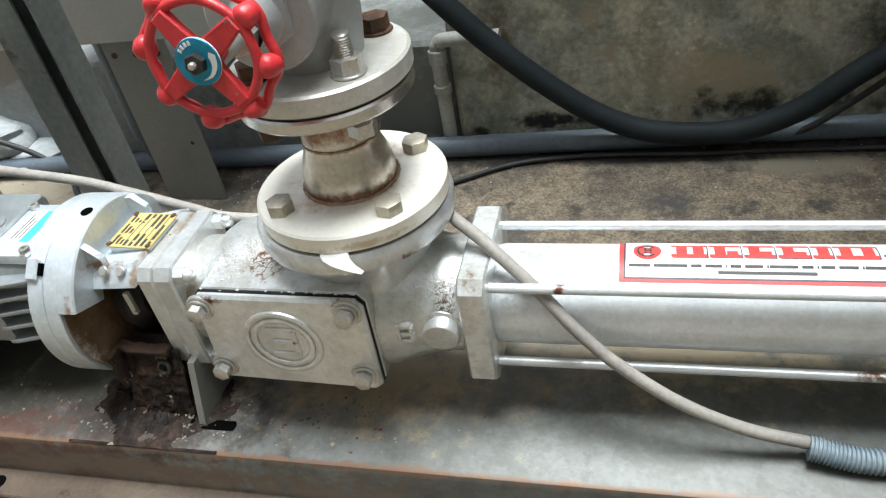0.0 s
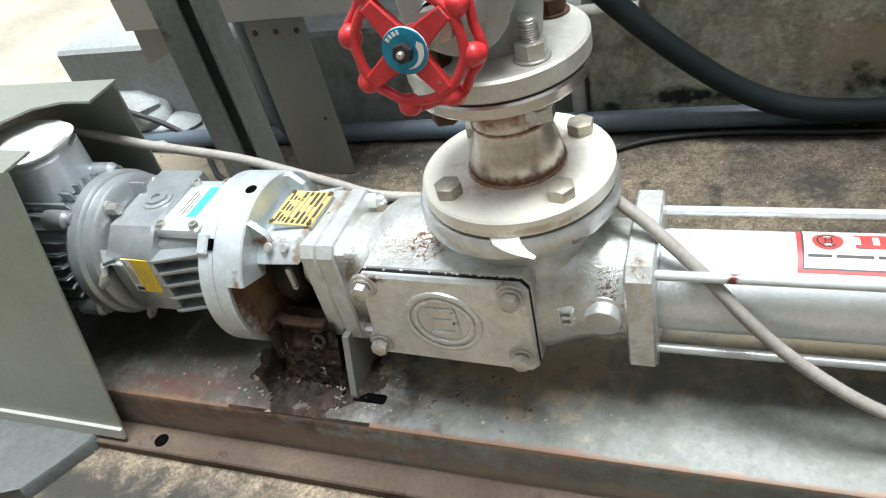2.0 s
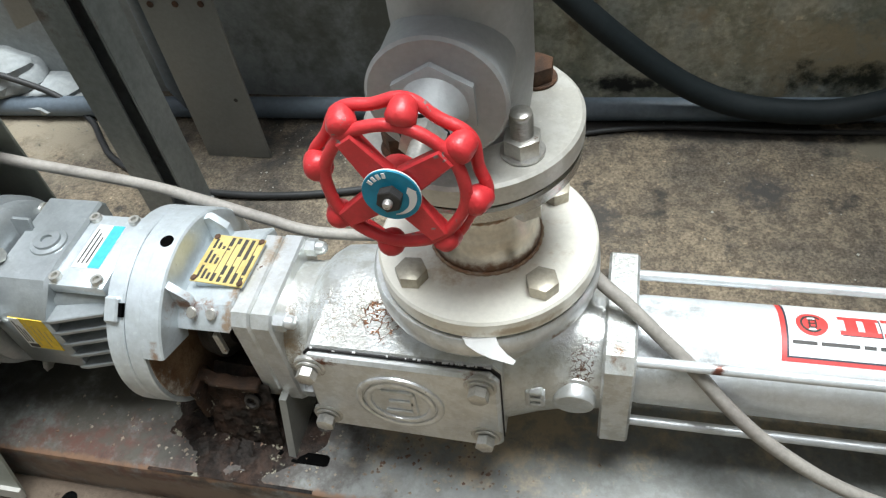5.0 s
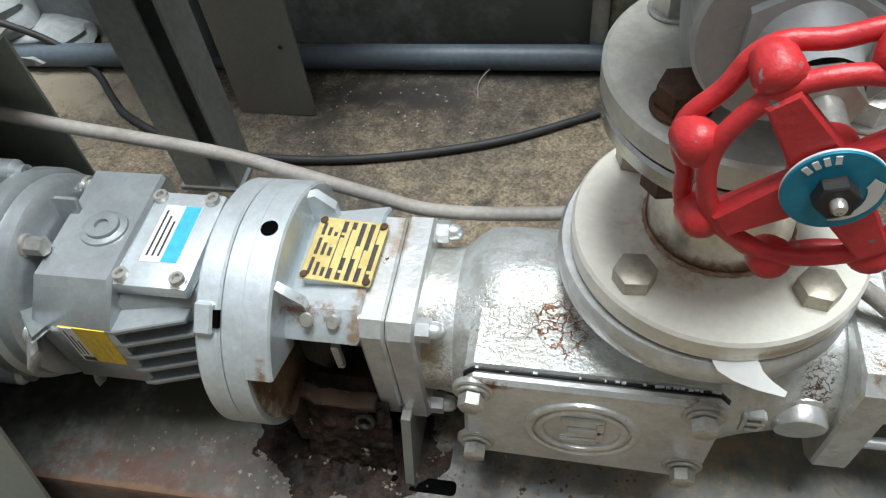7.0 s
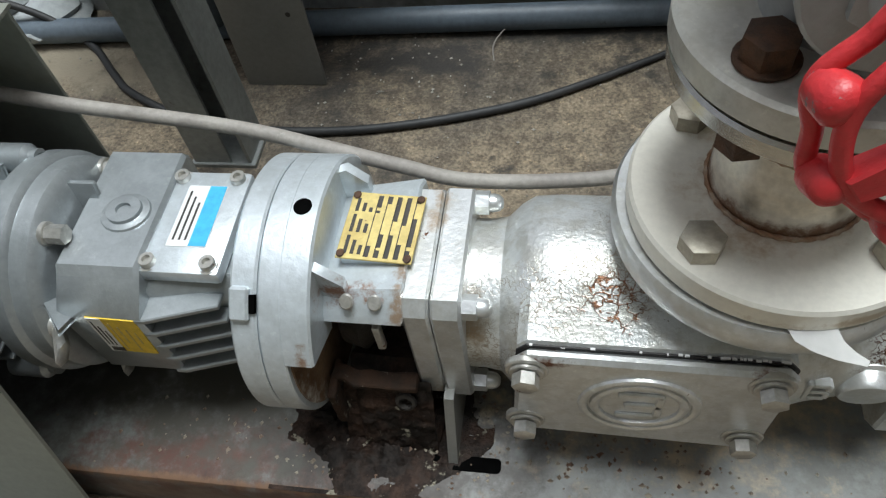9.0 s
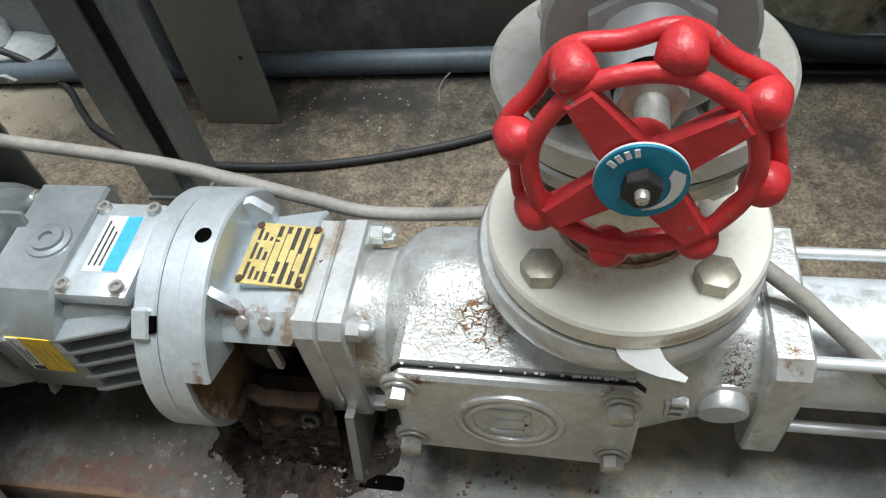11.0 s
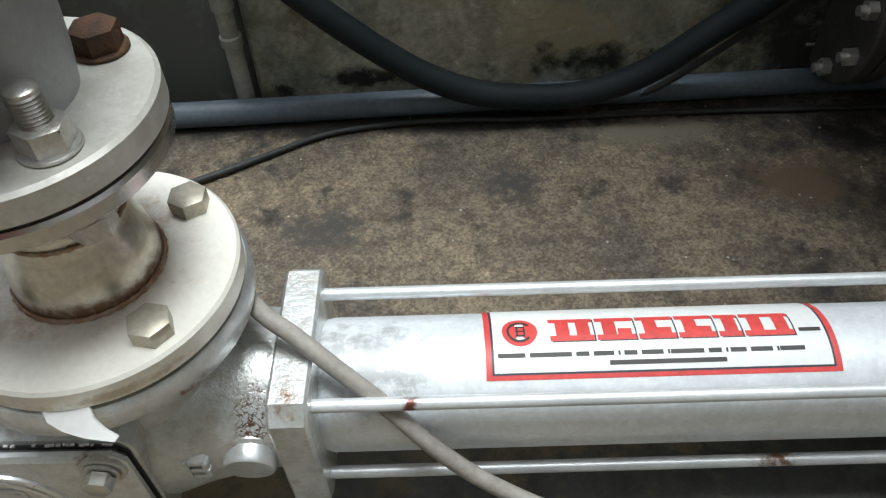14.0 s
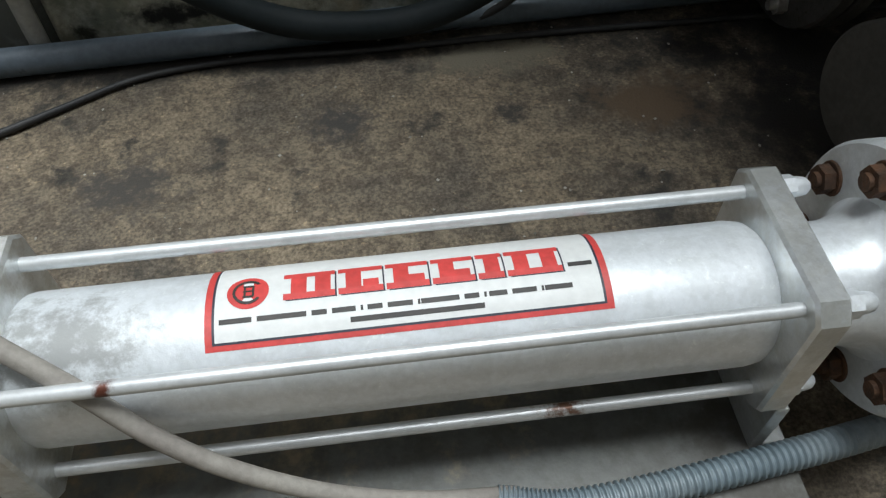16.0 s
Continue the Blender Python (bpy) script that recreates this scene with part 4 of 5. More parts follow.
for k in range(5):
    bm = bmesh.new()
    z = 0.288 - 0.0205 * k
    prism(bm, [(-0.470, -0.038), (-0.470, -0.0605), (-0.462, -0.0605), (-0.392, -0.0475), (-0.392, -0.038)], z - 0.005, z + 0.0005, None, 0.001)
    part("cooling_fin", bm, GEAR_PAINT, motor)
bm = bmesh.new()
ym = at(-0.4900, -0.0600, 0.2620) @ Matrix.Rotation(radians(3), 4, "Y")
box(bm, -0.019, 0.019, -0.0008, 0.002, -0.027, 0.027, 0, ym)
ys = part("yellow_sticker", bm, YELLOW, motor)
bm = bmesh.new()
box(bm, -0.0188, -0.0075, -0.0012, -0.0007, -0.0268, 0.0268, 0, ym)
part("white_band", bm, DECAL_WHITE, ys)
bm = bmesh.new()
box(bm, -0.0165, -0.0065, -0.0015, -0.0011, -0.025, -0.019, 0, ym)
part("print_patch", bm, INK, ys)
for k in range(4):
    bm = bmesh.new()
    box(bm, -0.004 + 0.0055 * k, -0.0030 + 0.0055 * k, -0.0012, -0.0007, -0.022 + 0.012 * (k % 2), 0.020 - 0.004 * k, 0, ym)
    part("text_bar", bm, BRASS, ys)
for k in range(3):
    bm = bmesh.new()
    box(bm, -0.0165 + 0.003 * k, -0.0156 + 0.003 * k, -0.0015, -0.0011, -0.015, 0.022 - 0.007 * k, 0, ym)
    part("text_bar", bm, INK, ys)
MAX_ = at(0, 0.0, 0.250) @ ALONG_X
bm = bmesh.new()
lathe(bm, [(0.05, -0.582), (0.095, -0.582), (0.098, -0.579), (0.098, -0.564), (0.095, -0.561), (0.093, -0.560), (0.093, -0.546), (0.089, -0.542), (0.080, -0.539), (0.05, -0.535)], 64, MAX_, True)
part("motor_flange", bm, GEAR_PAINT, motor)
for a in (20, 75, 130, 200, 255, 320):
    bm = bmesh.new()
    t = MAX_ @ at(0.082 * math.cos(radians(a)), 0.082 * math.sin(radians(a)), -0.5395)
    hexagon(bm, 0.014, 0, 0.016, t)
    disc(bm, 0.010, -0.002, 0.002, t, 0.0005, 18)
    part("flange_bolt", bm, BOLT_STEEL, motor)
for a in (60, 110, 165, 240):
    bm = bmesh.new()
    t = MAX_ @ Matrix.Rotation(radians(a), 4, "Z")
    box(bm, 0.040, 0.084, -0.0025, 0.0025, -0.540, -0.520, 0.001, t)
    part("flange_rib", bm, GEAR_PAINT, motor)
for a in (150, 215, 300):
    bm = bmesh.new()
    t = MAX_ @ at(0.094 * math.cos(radians(a)), 0.094 * math.sin(radians(a)), -0.585)
    lathe(bm, [(0.013, -0.03), (0.013, 0.0), (0.009, 0.004), (0.009, 0.010), (0.005, 0.010), (0.005, 0.006), (0, 0.006)], 18, t)
    part("lug_screw", bm, GEAR_PAINT, motor)
bm = bmesh.new()
lathe(bm, [(0.04, -0.90), (0.074, -0.895), (0.080, -0.86), (0.080, -0.60), (0.085, -0.585), (0.085, -0.580), (0.04, -0.580)], 48, MAX_)
part("motor_body", bm, GEAR_PAINT, motor)
for k in range(34):
    bm = bmesh.new()
    box(bm, 0.076, 0.094, -0.0018, 0.0018, -0.86, -0.600, 0.0008, MAX_ @ Matrix.Rotation(2 * math.pi * k / 34, 4, "Z"))
    part("motor_fin", bm, GEAR_PAINT, motor)
bm = bmesh.new()
prism(bm, rounded(0.128, 0.10, 0.040, 8), 0.325, 0.392, at(-0.672, 0.018, 0), 0.008)
tb = part("terminal_box", bm, BLUE_SILVER, motor, "pale rounded terminal box")
bm = bmesh.new()
prism(bm, rounded(0.132, 0.104, 0.042, 8), 0.392, 0.401, at(-0.672, 0.018, 0), 0.004)
part("terminal_lid", bm, DECAL_WHITE, tb, "white terminal box lid")
bm = bmesh.new()
disc(bm, 0.007, 0, 0.0012, at(-0.635, -0.020, 0.4008), 0.0003, 18)
part("lid_hole", bm, HOLE, tb)



def shorten(ob):
    """Draws the lantern and the motor together along the axis and narrows their flanges."""
    for child in ob.children_recursive:
        for v in child.data.vertices:
            x, y, z = v.co
            if -0.372 < x < -0.299:
                y, z = y * 0.93, 0.231 + 0.92 * (z - 0.235)
            elif x < -0.372:
                y = y * 1.22 if y < -0.03 and z < 0.30 and x > -0.535 else y * 0.92
                z = 0.231 + 0.94 * (z - 0.235) if z > 0.231 else z - 0.004
            v.co = (-0.236 + 0.87 * (x + 0.236) if x > -0.46 else x + 0.038, y, z)


shorten(lantern)
shorten(motor)

# sheet cover over the motor
hood = thing("motor_cover", "folded olive-grey sheet-steel weather cover over the motor", "cover")
HX = -0.545
bm = bmesh.new()
cut = [(HX, 0.064), (HX - 0.045, 0.066), (HX - 0.085, 0.052), (HX - 0.108, 0.022), (HX - 0.105, -0.010), (HX - 0.085, -0.030), (HX - 0.045, -0.040), (HX, -0.042)]
prism(bm, [(-1.0, -0.086), (-1.0, 0.118), (HX, 0.118)] + cut + [(HX, -0.086)], 0.4085, 0.4115)
part("top_sheet", bm, COVER_SHEET, hood)
bm = bmesh.new()
box(bm, -1.0, HX - 0.004, 0.115, 0.118, GZ + 0.09, 0.4085, 0.0008)
part("rear_sheet", bm, COVER_SHEET, hood)
bm = bmesh.new()
prism(bm, [(-0.083, 0.4105), (-0.086, 0.4125), (-0.1635, 0.050), (-0.1605, 0.050)], -1.0, HX + 0.008, GB)
part("front_sheet", bm, COVER_SHEET, hood)
bm = bmesh.new()
prism(bm, [(-0.1605, 0.062), (-0.166, 0.062), (-0.168, 0.046), (-0.163, 0.046)], -1.0, HX + 0.009, GB, 0.0008)
part("folded_edge", bm, SHEET_PALE, hood)


# ---- reducer spool on the inlet ----
spool = thing("flanged_reducer", "stainless flanged reducer with a rusty weld", "pipe reducer")
bm = bmesh.new()
lathe(bm, [(0.030, 0.3470), (0.0885, 0.3470), (0.0905, 0.3490), (0.0905, 0.3630), (0.0885, 0.3650), (0.046, 0.3655), (0.030, 0.3655)], 80, at(0.0, 0.001, 0), True)
part("lower_flange", bm, CREAM_STEEL, spool, "cream-stained round steel flange")
bm = bmesh.new()
lathe(bm, [(0.030, 0.363), (0.0440, 0.364), (0.0440, 0.370), (0.0432, 0.378), (0.0410, 0.390), (0.0365, 0.402), (0.0345, 0.412), (0.0345, 0.453)], 56, at(0.0, 0.003, 0))
part("reducer", bm, HEAT_STEEL, spool, "heat-tinted conical reducer pipe")
bm = bmesh.new()
line = [Vector((0.0 + 0.0447 * math.cos(a), 0.003 + 0.0447 * math.sin(a), 0.3665)) for a in np.linspace(0, 2 * math.pi, 97)]
sweep(bm, line, lambda k: 0.0017 + 0.0005 * math.sin(k * 2.3), 8, False)
part("weld_bead", bm, WELD, spool, "rusty weld bead")
bm = bmesh.new()
line = [Vector((0.001 + 0.0350 * math.cos(a), 0.003 + 0.0350 * math.sin(a), 0.413)) for a in np.linspace(0, 2 * math.pi, 73)]
sweep(bm, line, lambda k: 0.0015 + 0.0004 * math.sin(k * 2.9), 8, False)
part("weld_bead", bm, WELD, spool, "rusty weld bead")
bm = bmesh.new()
lathe(bm, [(0.030, 0.4530), (0.0760, 0.4530), (0.0778, 0.4550), (0.0778, 0.4635), (0.0760, 0.4655), (0.030, 0.4655)], 72, at(-0.002, 0.006, 0), True)
part("upper_flange", bm, STAINLESS, spool, "bright stainless flange ring")
for sx, sy in ((-1, -1), (1, -1), (1, 1), (-1, 1)):
    bm = bmesh.new()
    t = at(sx * 0.0513, sy * 0.0513 + (0.002 if sy < 0 else 0), 0.3653) @ Matrix.Rotation(0.3 + sx * 0.4 + sy * 0.9, 4, "Z")
    hexagon(bm, 0.0225, 0.0, 0.0115, t)
    part("flange_bolt", bm, DULL_BOLT, spool, "dull hexagon bolt")
gasket = thing("gasket", "torn white gasket tongue hanging from the flange joint", "gasket")
bm = bmesh.new()
outline = [(0.0, 0.004), (0.006, -0.008), (0.015, -0.014), (0.027, -0.0185), (0.043, -0.020), (0.0445, -0.0165), (0.037, -0.012), (0.031, -0.006), (0.027, 0.004)]
lo = [bm.verts.new((-0.008 + x * 1.0, -0.087 + y * 0.75, 0.3470 + y * 0.36 - max(0.0, x - 0.03) * 0.2)) for x, y in outline]
hi = [bm.verts.new(v.co + Vector((0, -0.0015, 0.0012))) for v in lo]
bm.faces.new(lo[::-1]), bm.faces.new(hi)
for k in range(len(lo)):
    bm.faces.new((lo[k], lo[(k + 1) % len(lo)], hi[(k + 1) % len(lo)], hi[k]))
part("tongue", bm, WHITE, gasket)
bm = bmesh.new()
disc(bm, 0.080, 0.3452, 0.3468, at(-0.003, 0.003, 0), 0.0002, 48, 0.04)
part("seal_ring", bm, WHITE, gasket)


# ---- valve ----
valve = thing("gate_valve", "grey cast flanged valve with a red handwheel", "valve")
VX, VY = -0.002, 0.006
bm = bmesh.new()
lathe(bm, [(0.03, 0.478), (0.0765, 0.478), (0.0790, 0.4805), (0.0790, 0.4950), (0.0765, 0.4970), (0.056, 0.4975), (0.03, 0.4975)], 72, at(VX, VY, 0), True)
part("flange_disc", bm, VALVE_FLANGE, valve, "worn grey lower flange")
bm = bmesh.new()
lathe(bm, [(0.040, 0.496), (0.041, 0.503), (0.043, 0.515), (0.045, 0.535), (0.045, 0.60), (0.045, 0.645), (0.044, 0.672)], 56, at(VX, VY, 0))
part("valve_body", bm, CAST_GREY, valve)
bm = bmesh.new()
lathe(bm, [(0.03, 0.668), (0.0765, 0.668), (0.079, 0.671), (0.079, 0.686), (0.0765, 0.689), (0.03, 0.689)], 64, at(VX, VY, 0), True)
part("flange_disc", bm, CAST_GREY, valve)
FRONT = at(VX - 0.004, 0.004, 0.5585) @ TO_FRONT @ Matrix.Diagonal((1, 1, 0.80, 1))
bm = bmesh.new()
lathe(bm, [(0.0415, 0.0), (0.0415, 0.074), (0.0425, 0.075), (0.0425, 0.0785), (0.0435, 0.0795), (0.0435, 0.0825), (0.0415, 0.0845), (0.0, 0.0850)], 64, FRONT)
part("bonnet", bm, CAST_GREY, valve, "round grey bonnet cap")
bm = bmesh.new()
hexagon(bm, 0.0485, 0.084, 0.0915, FRONT @ Matrix.Rotation(radians(30), 4, "Z"))
lathe(bm, [(0.0215, 0.0905), (0.019, 0.095), (0.0165, 0.103), (0.0155, 0.113), (0.0150, 0.122)], 28, FRONT)
part("bonnet_hexagon", bm, CAST_GREY, valve)
bm = bmesh.new()
hexagon(bm, 0.024, 0.122, 0.134, FRONT @ Matrix.Rotation(0.2, 4, "Z"))
lathe(bm, [(0.0065, 0.132), (0.0065, 0.176), (0.005, 0.178), (0, 0.178)], 18, FRONT)
part("stem", bm, BOLT_STEEL, valve, "steel stem and packing nut")

W = at(VX - 0.009, -0.137, 0.5625) @ Matrix.Rotation(radians(84), 4, "X") @ Matrix.Scale(1.03, 4)
bm = bmesh.new()
for r, z, dip in ((0.0365, 0.003, 0.0002), (0.0458, -0.007, 0.0019)):
    line = [W @ Vector(((r - dip * (1 - math.cos(8 * (a - radians(78.5))))) * math.cos(a), (r - dip * (1 - math.cos(8 * (a - radians(78.5))))) * math.sin(a), z)) for a in np.linspace(0, 2 * math.pi, 97)]
    sweep(bm, line, 0.0034, 16, False)
wheel = part("handwheel", bm, RED, valve, "chipped red double-rim handwheel")
for k in range(8):
    a = radians(78.5 - 45 * k)
    bm = bmesh.new()
    t = W @ Matrix.Rotation(a, 4, "Z") @ at(0.0415, 0, -0.001) @ Matrix.Rotation(radians(-31), 4, "Y") @ Matrix.Diagonal((0.80, 0.80, 0.47, 1))
    lathe(bm, [(0, 0.0165), (0.0045, 0.0155), (0.0080, 0.0125), (0.0098, 0.007), (0.0095, 0.0), (0.0088, -0.008), (0.0075, -0.014), (0.0045, -0.018), (0, -0.019)], 18, t)
    part("rim_knob", bm, RED, wheel)
for k in range(4):
    a = radians(36 + 90 * k)
    bm = bmesh.new()
    t = W @ Matrix.Rotation(a, 4, "Z")
    prism(bm, [(0.006, -0.0085), (0.036, -0.0052), (0.036, 0.0052), (0.006, 0.0085)], 0.001, 0.0075, t, 0.001)
    prism(bm, [(0.006, -0.0016), (0.036, -0.0016), (0.036, 0.0016), (0.006, 0.0016)], -0.006, 0.002, t)
    part("spoke", bm, RED, wheel)
WB = W @ Matrix.Diagonal((0.78, 0.78, 1, 1))
bm = bmesh.new()
lathe(bm, [(0, -0.010), (0.014, -0.010), (0.016, 0.004), (0.015, 0.009), (0, 0.009)], 28, WB)
part("hub", bm, RED, wheel)
bm = bmesh.new()
disc(bm, 0.0195, 0.009, 0.0105, WB, 0.0004, 40)
badge = part("badge", bm, BLUE, wheel, "round blue badge with a white arrow")
bm = bmesh.new()
disc(bm, 0.0197, 0.0086, 0.0096, WB, 0.0002, 40, 0.0192)
part("badge_rim", bm, WHITE, badge)
bm = bmesh.new()
rows = [[bm.verts.new(WB @ Vector((r * math.cos(a), r * math.sin(a), 0.0109))) for r in (0.0145 - w, 0.0145 + w)] for a, w in [(radians(-85 + 5 * k), 0.0003 + 0.00014 * k) for k in range(21)]]
rows += [[bm.verts.new(WB @ Vector((r * math.cos(radians(16)), r * math.sin(radians(16)), 0.0109))) for r in (0.0108, 0.0182)],
         [bm.verts.new(WB @ Vector((0.0145 * math.cos(radians(33 + d)), 0.0145 * math.sin(radians(33 + d)), 0.0109))) for d in (0, 0.5)]]
for a, b in zip(rows, rows[1:]):
    bm.faces.new((a[0], a[1], b[1], b[0]))
part("arrow", bm, WHITE, badge)
for k in range(4):
    bm = bmesh.new()
    a = radians(142 - 14 * k)
    box(bm, -0.0011, 0.0011, -0.0019, 0.0019, 0.0105, 0.0109, 0, WB @ Matrix.Rotation(a - math.pi / 2, 4, "Z") @ at(0, 0.0158, 0))
    part("text_bar", bm, WHITE, badge)
bm = bmesh.new()
hexagon(bm, 0.0150, 0.0105, 0.0160, WB @ Matrix.Rotation(0.3, 4, "Z"))
part("wheel_nut", bm, BLACK, wheel)
bm = bmesh.new()
lathe(bm, [(0.0032, 0.0155), (0.0032, 0.0182), (0.0024, 0.0194), (0, 0.0197)], 14, WB)
part("stem_tip", bm, BOLT_STEEL, wheel)
# flange bolts: nuts with studs in front, rusty heads behind
for sx, sy, kind in ((1, -1, "nut"), (-1, -1, "rusty"), (1, 1, "rusty"), (-1, 1, "nut")):
    bm = bmesh.new()
    t = at(VX + sx * 0.0410, VY + sy * 0.0400, 0.4975) @ Matrix.Rotation(0.35 + sx * 0.2, 4, "Z")
    disc(bm, 0.0150, 0.0, 0.0025, t, 0.0006, 24)
    hexagon(bm, 0.0225, 0.0025, 0.0150, t)
    if kind == "nut":
        prof = [(0.0078, 0.015)]
        for k in range(8):
            prof += [(0.0078, 0.0155 + k * 0.002), (0.0069, 0.0165 + k * 0.002)]
        lathe(bm, prof + [(0.0072, 0.0325), (0.005, 0.034), (0, 0.034)], 18, t)
    lathe(bm, [(0.0078, -0.050), (0.0078, 0.0)], 14, t)
    hexagon(bm, 0.0225, -0.0535, -0.0415, t)
    part("flange_bolt", bm, BOLT_STEEL if kind == "nut" else RUSTY_BOLT, valve, "bright stud and nut" if kind == "nut" else "rusty hexagon bolt")
    bm = bmesh.new()
    t = at(VX + sx * 0.0480, VY + sy * 0.0440, 0.668)
    lathe(bm, [(0, -0.030), (0.0078, -0.029), (0.0078, 0.0)], 16, t)
    hexagon(bm, 0.0235, -0.012, 0.0, t)
    part("flange_bolt", bm, DARK_HOLE, valve, "dark stud")

for piece in valve.children_recursive:
    piece.data.transform(Matrix.Translation((0, 0, -0.010)))


# ---- pipes, hose and cables ----
pipe_line = thing("drain_pipe", "blue-grey plastic pipe lying along the wall foot", "pipe")
bm = bmesh.new()
sweep(bm, spline([(-1.8, 0.52, GZ + 0.020), (-0.9, 0.549, GZ + 0.020), (0.0, 0.582, GZ + 0.020), (0.8, 0.612, GZ + 0.022), (1.5, 0.63, GZ + 0.026)]), 0.0190, 20)
part("pipe", bm, PVC, pipe_line)
bm = bmesh.new()
sweep(bm, [Vector((-0.63, 0.535, 0.62)), Vector((-0.638, 0.537, 0.30)), Vector((-0.645, 0.540, 0.11)), Vector((-0.647, 0.545, 0.062))], lambda k: (0.025, 0.025, 0.024, 0.012)[k], 20)
part("branch", bm, PVC, pipe_line, "grey pipe branch coming down")
riser = thing("riser_pipe", "thin pale grey plastic riser with an elbow", "pipe")
bm = bmesh.new()
sweep(bm, spline([(-0.070, 0.604, 0.04), (-0.070, 0.604, 0.12), (-0.070, 0.604, 0.215), (-0.066, 0.604, 0.230), (-0.050, 0.604, 0.238), (0.04, 0.604, 0.238)]), 0.0125, 16)
part("pipe", bm, PVC_PALE, riser)
for z0, z1 in ((0.195, 0.222), (0.14, 0.158)):
    bm = bmesh.new()
    disc(bm, 0.0155, z0, z1, at(-0.070, 0.604, 0), 0.002, 24)
    part("socket", bm, PVC_PALE, riser)

hose = thing("rubber_hose", "thick black rubber hose hanging in a loop", "hose")
bm = bmesh.new()
sweep(bm, spline([(-0.35, 0.58, 0.70), (-0.15, 0.57, 0.445), (-0.025, 0.56, 0.305), (0.048, 0.56, 0.230), (0.125, 0.56, 0.162), (0.195, 0.56, 0.112), (0.265, 0.56, 0.081), (0.34, 0.56, 0.070),
                  (0.42, 0.56, 0.074), (0.50, 0.56, 0.106), (0.562, 0.56, 0.156), (0.66, 0.57, 0.230), (0.80, 0.59, 0.37), (0.95, 0.60, 0.65)], 8), 0.0185, 20)
part("hose_body", bm, RUBBER, hose)

cable = thing("floor_cable", "thin black cable lying on the concrete", "cable")
bm = bmesh.new()
z = GZ + 0.0065
sweep(bm, spline([(-1.14, 0.58, 0.12), (-1.03, 0.55, 0.115), (-0.94, 0.555, 0.07), (-0.865, 0.533, z), (-0.80, 0.468, z), (-0.756, 0.428, z), (-0.67, 0.385, z), (-0.575, 0.362, z), (-0.488, 0.356, z), (-0.392, 0.362, z), (-0.286, 0.383, z), (-0.182, 0.416, z), (-0.095, 0.459, z),
                  (-0.031, 0.495, z), (0.053, 0.540, z), (0.148, 0.558, z), (0.233, 0.562, z), (0.35, 0.560, z), (0.6, 0.565, z), (1.3, 0.56, z)], 8), lambda k: 0.0058 - 0.0016 * min(1.0, max(0.0, (k - 88) / 20)), 12)
part("sheath", bm, BLACK_CABLE, cable)
thin = thing("thin_cable", "thin black cable rising along the damp wall", "cable")
bm = bmesh.new()
sweep(bm, spline([(0.44, 0.588, 0.033), (0.51, 0.588, 0.050), (0.575, 0.585, 0.098), (0.69, 0.582, 0.205), (0.82, 0.59, 0.34), (0.93, 0.60, 0.55)]), 0.0055, 10)
part("sheath", bm, BLACK_CABLE, thin)
yard = thing("yard_cable", "black cable lying over the far paving", "cable")
bm = bmesh.new()
sweep(bm, spline([(-3.3, 1.25, GZ + 0.018), (-2.71, 1.62, GZ + 0.018), (-2.45, 1.76, GZ + 0.018), (-2.2, 1.98, GZ + 0.018), (-1.9, 2.4, GZ + 0.018)]), 0.014, 10)
part("sheath", bm, BLACK_CABLE, yard)

power = thing("power_cable", "dusty grey power cable draped over the pump", "cable")
bm = bmesh.new()
sweep(bm, spline([(-0.74, 0.06, 0.362), (-0.66, 0.09, 0.357), (-0.525, 0.098, 0.325), (-0.40, 0.097, 0.305), (-0.333, 0.095, 0.288), (-0.262, 0.09, 0.270), (-0.205, 0.09, 0.254), (-0.107, 0.10, 0.248), (-0.03, 0.108, 0.260), (0.03, 0.085, 0.286), (0.065, 0.042, 0.307),
                  (0.093, 0.002, 0.316), (0.118, -0.014, 0.306), (0.140, -0.026, 0.291), (0.175, -0.043, 0.264), (0.208, -0.060, 0.234), (0.246, -0.072, 0.203), (0.30, -0.080, 0.166), (0.36, -0.082, 0.137), (0.425, -0.080, 0.119)], 8), 0.0062, 16)
part("sheath", bm, CABLE, power)
flex = thing("corrugated_conduit", "ribbed blue-grey flexible conduit on the base", "conduit")
bm = bmesh.new()
line = spline([(0.412, -0.084, 0.1195), (0.46, -0.092, 0.1165), (0.53, -0.088, 0.1165), (0.61, -0.079, 0.117), (0.69, -0.068, 0.116), (0.80, -0.045, 0.10), (0.95, 0.0, 0.06)], 56)
sweep(bm, line, lambda k: 0.0120 if k % 4 in (0, 1) else 0.0099, 20)
part("ribbed_tube", bm, CONDUIT, flex)


# ---- steel stand behind ----
stand = thing("equipment_stand", "galvanised post and sheet-steel leg carrying a pale box", "stand")
bm = bmesh.new()
pm = at(-0.572, 0.318, 0) @ Matrix.Diagonal((1.12, 0.9, 1, 1))
prism(bm, [(-0.035, -0.022), (0.010, -0.022), (0.010, -0.018), (-0.031, -0.018), (-0.031, 0.036), (0.031, 0.036), (0.031, -0.022), (0.035, -0.022), (0.035, 0.040), (-0.035, 0.040)], GZ, 1.1, pm, 0.0015)
part("post", bm, GALV, stand, "rust-streaked galvanised channel post")
bm = bmesh.new()
box(bm, -0.040, 0.040, -0.026, 0.045, GZ - 0.002, GZ + 0.006, 0.001, pm)
part("post_foot", bm, GALV, stand)
bm = bmesh.new()
box(bm, -0.583, -0.467, 0.452, 0.458, GZ, 0.40, 0.001)
part("sheet_leg", bm, SHEET, stand, "flat brushed sheet-steel leg")
bm = bmesh.new()
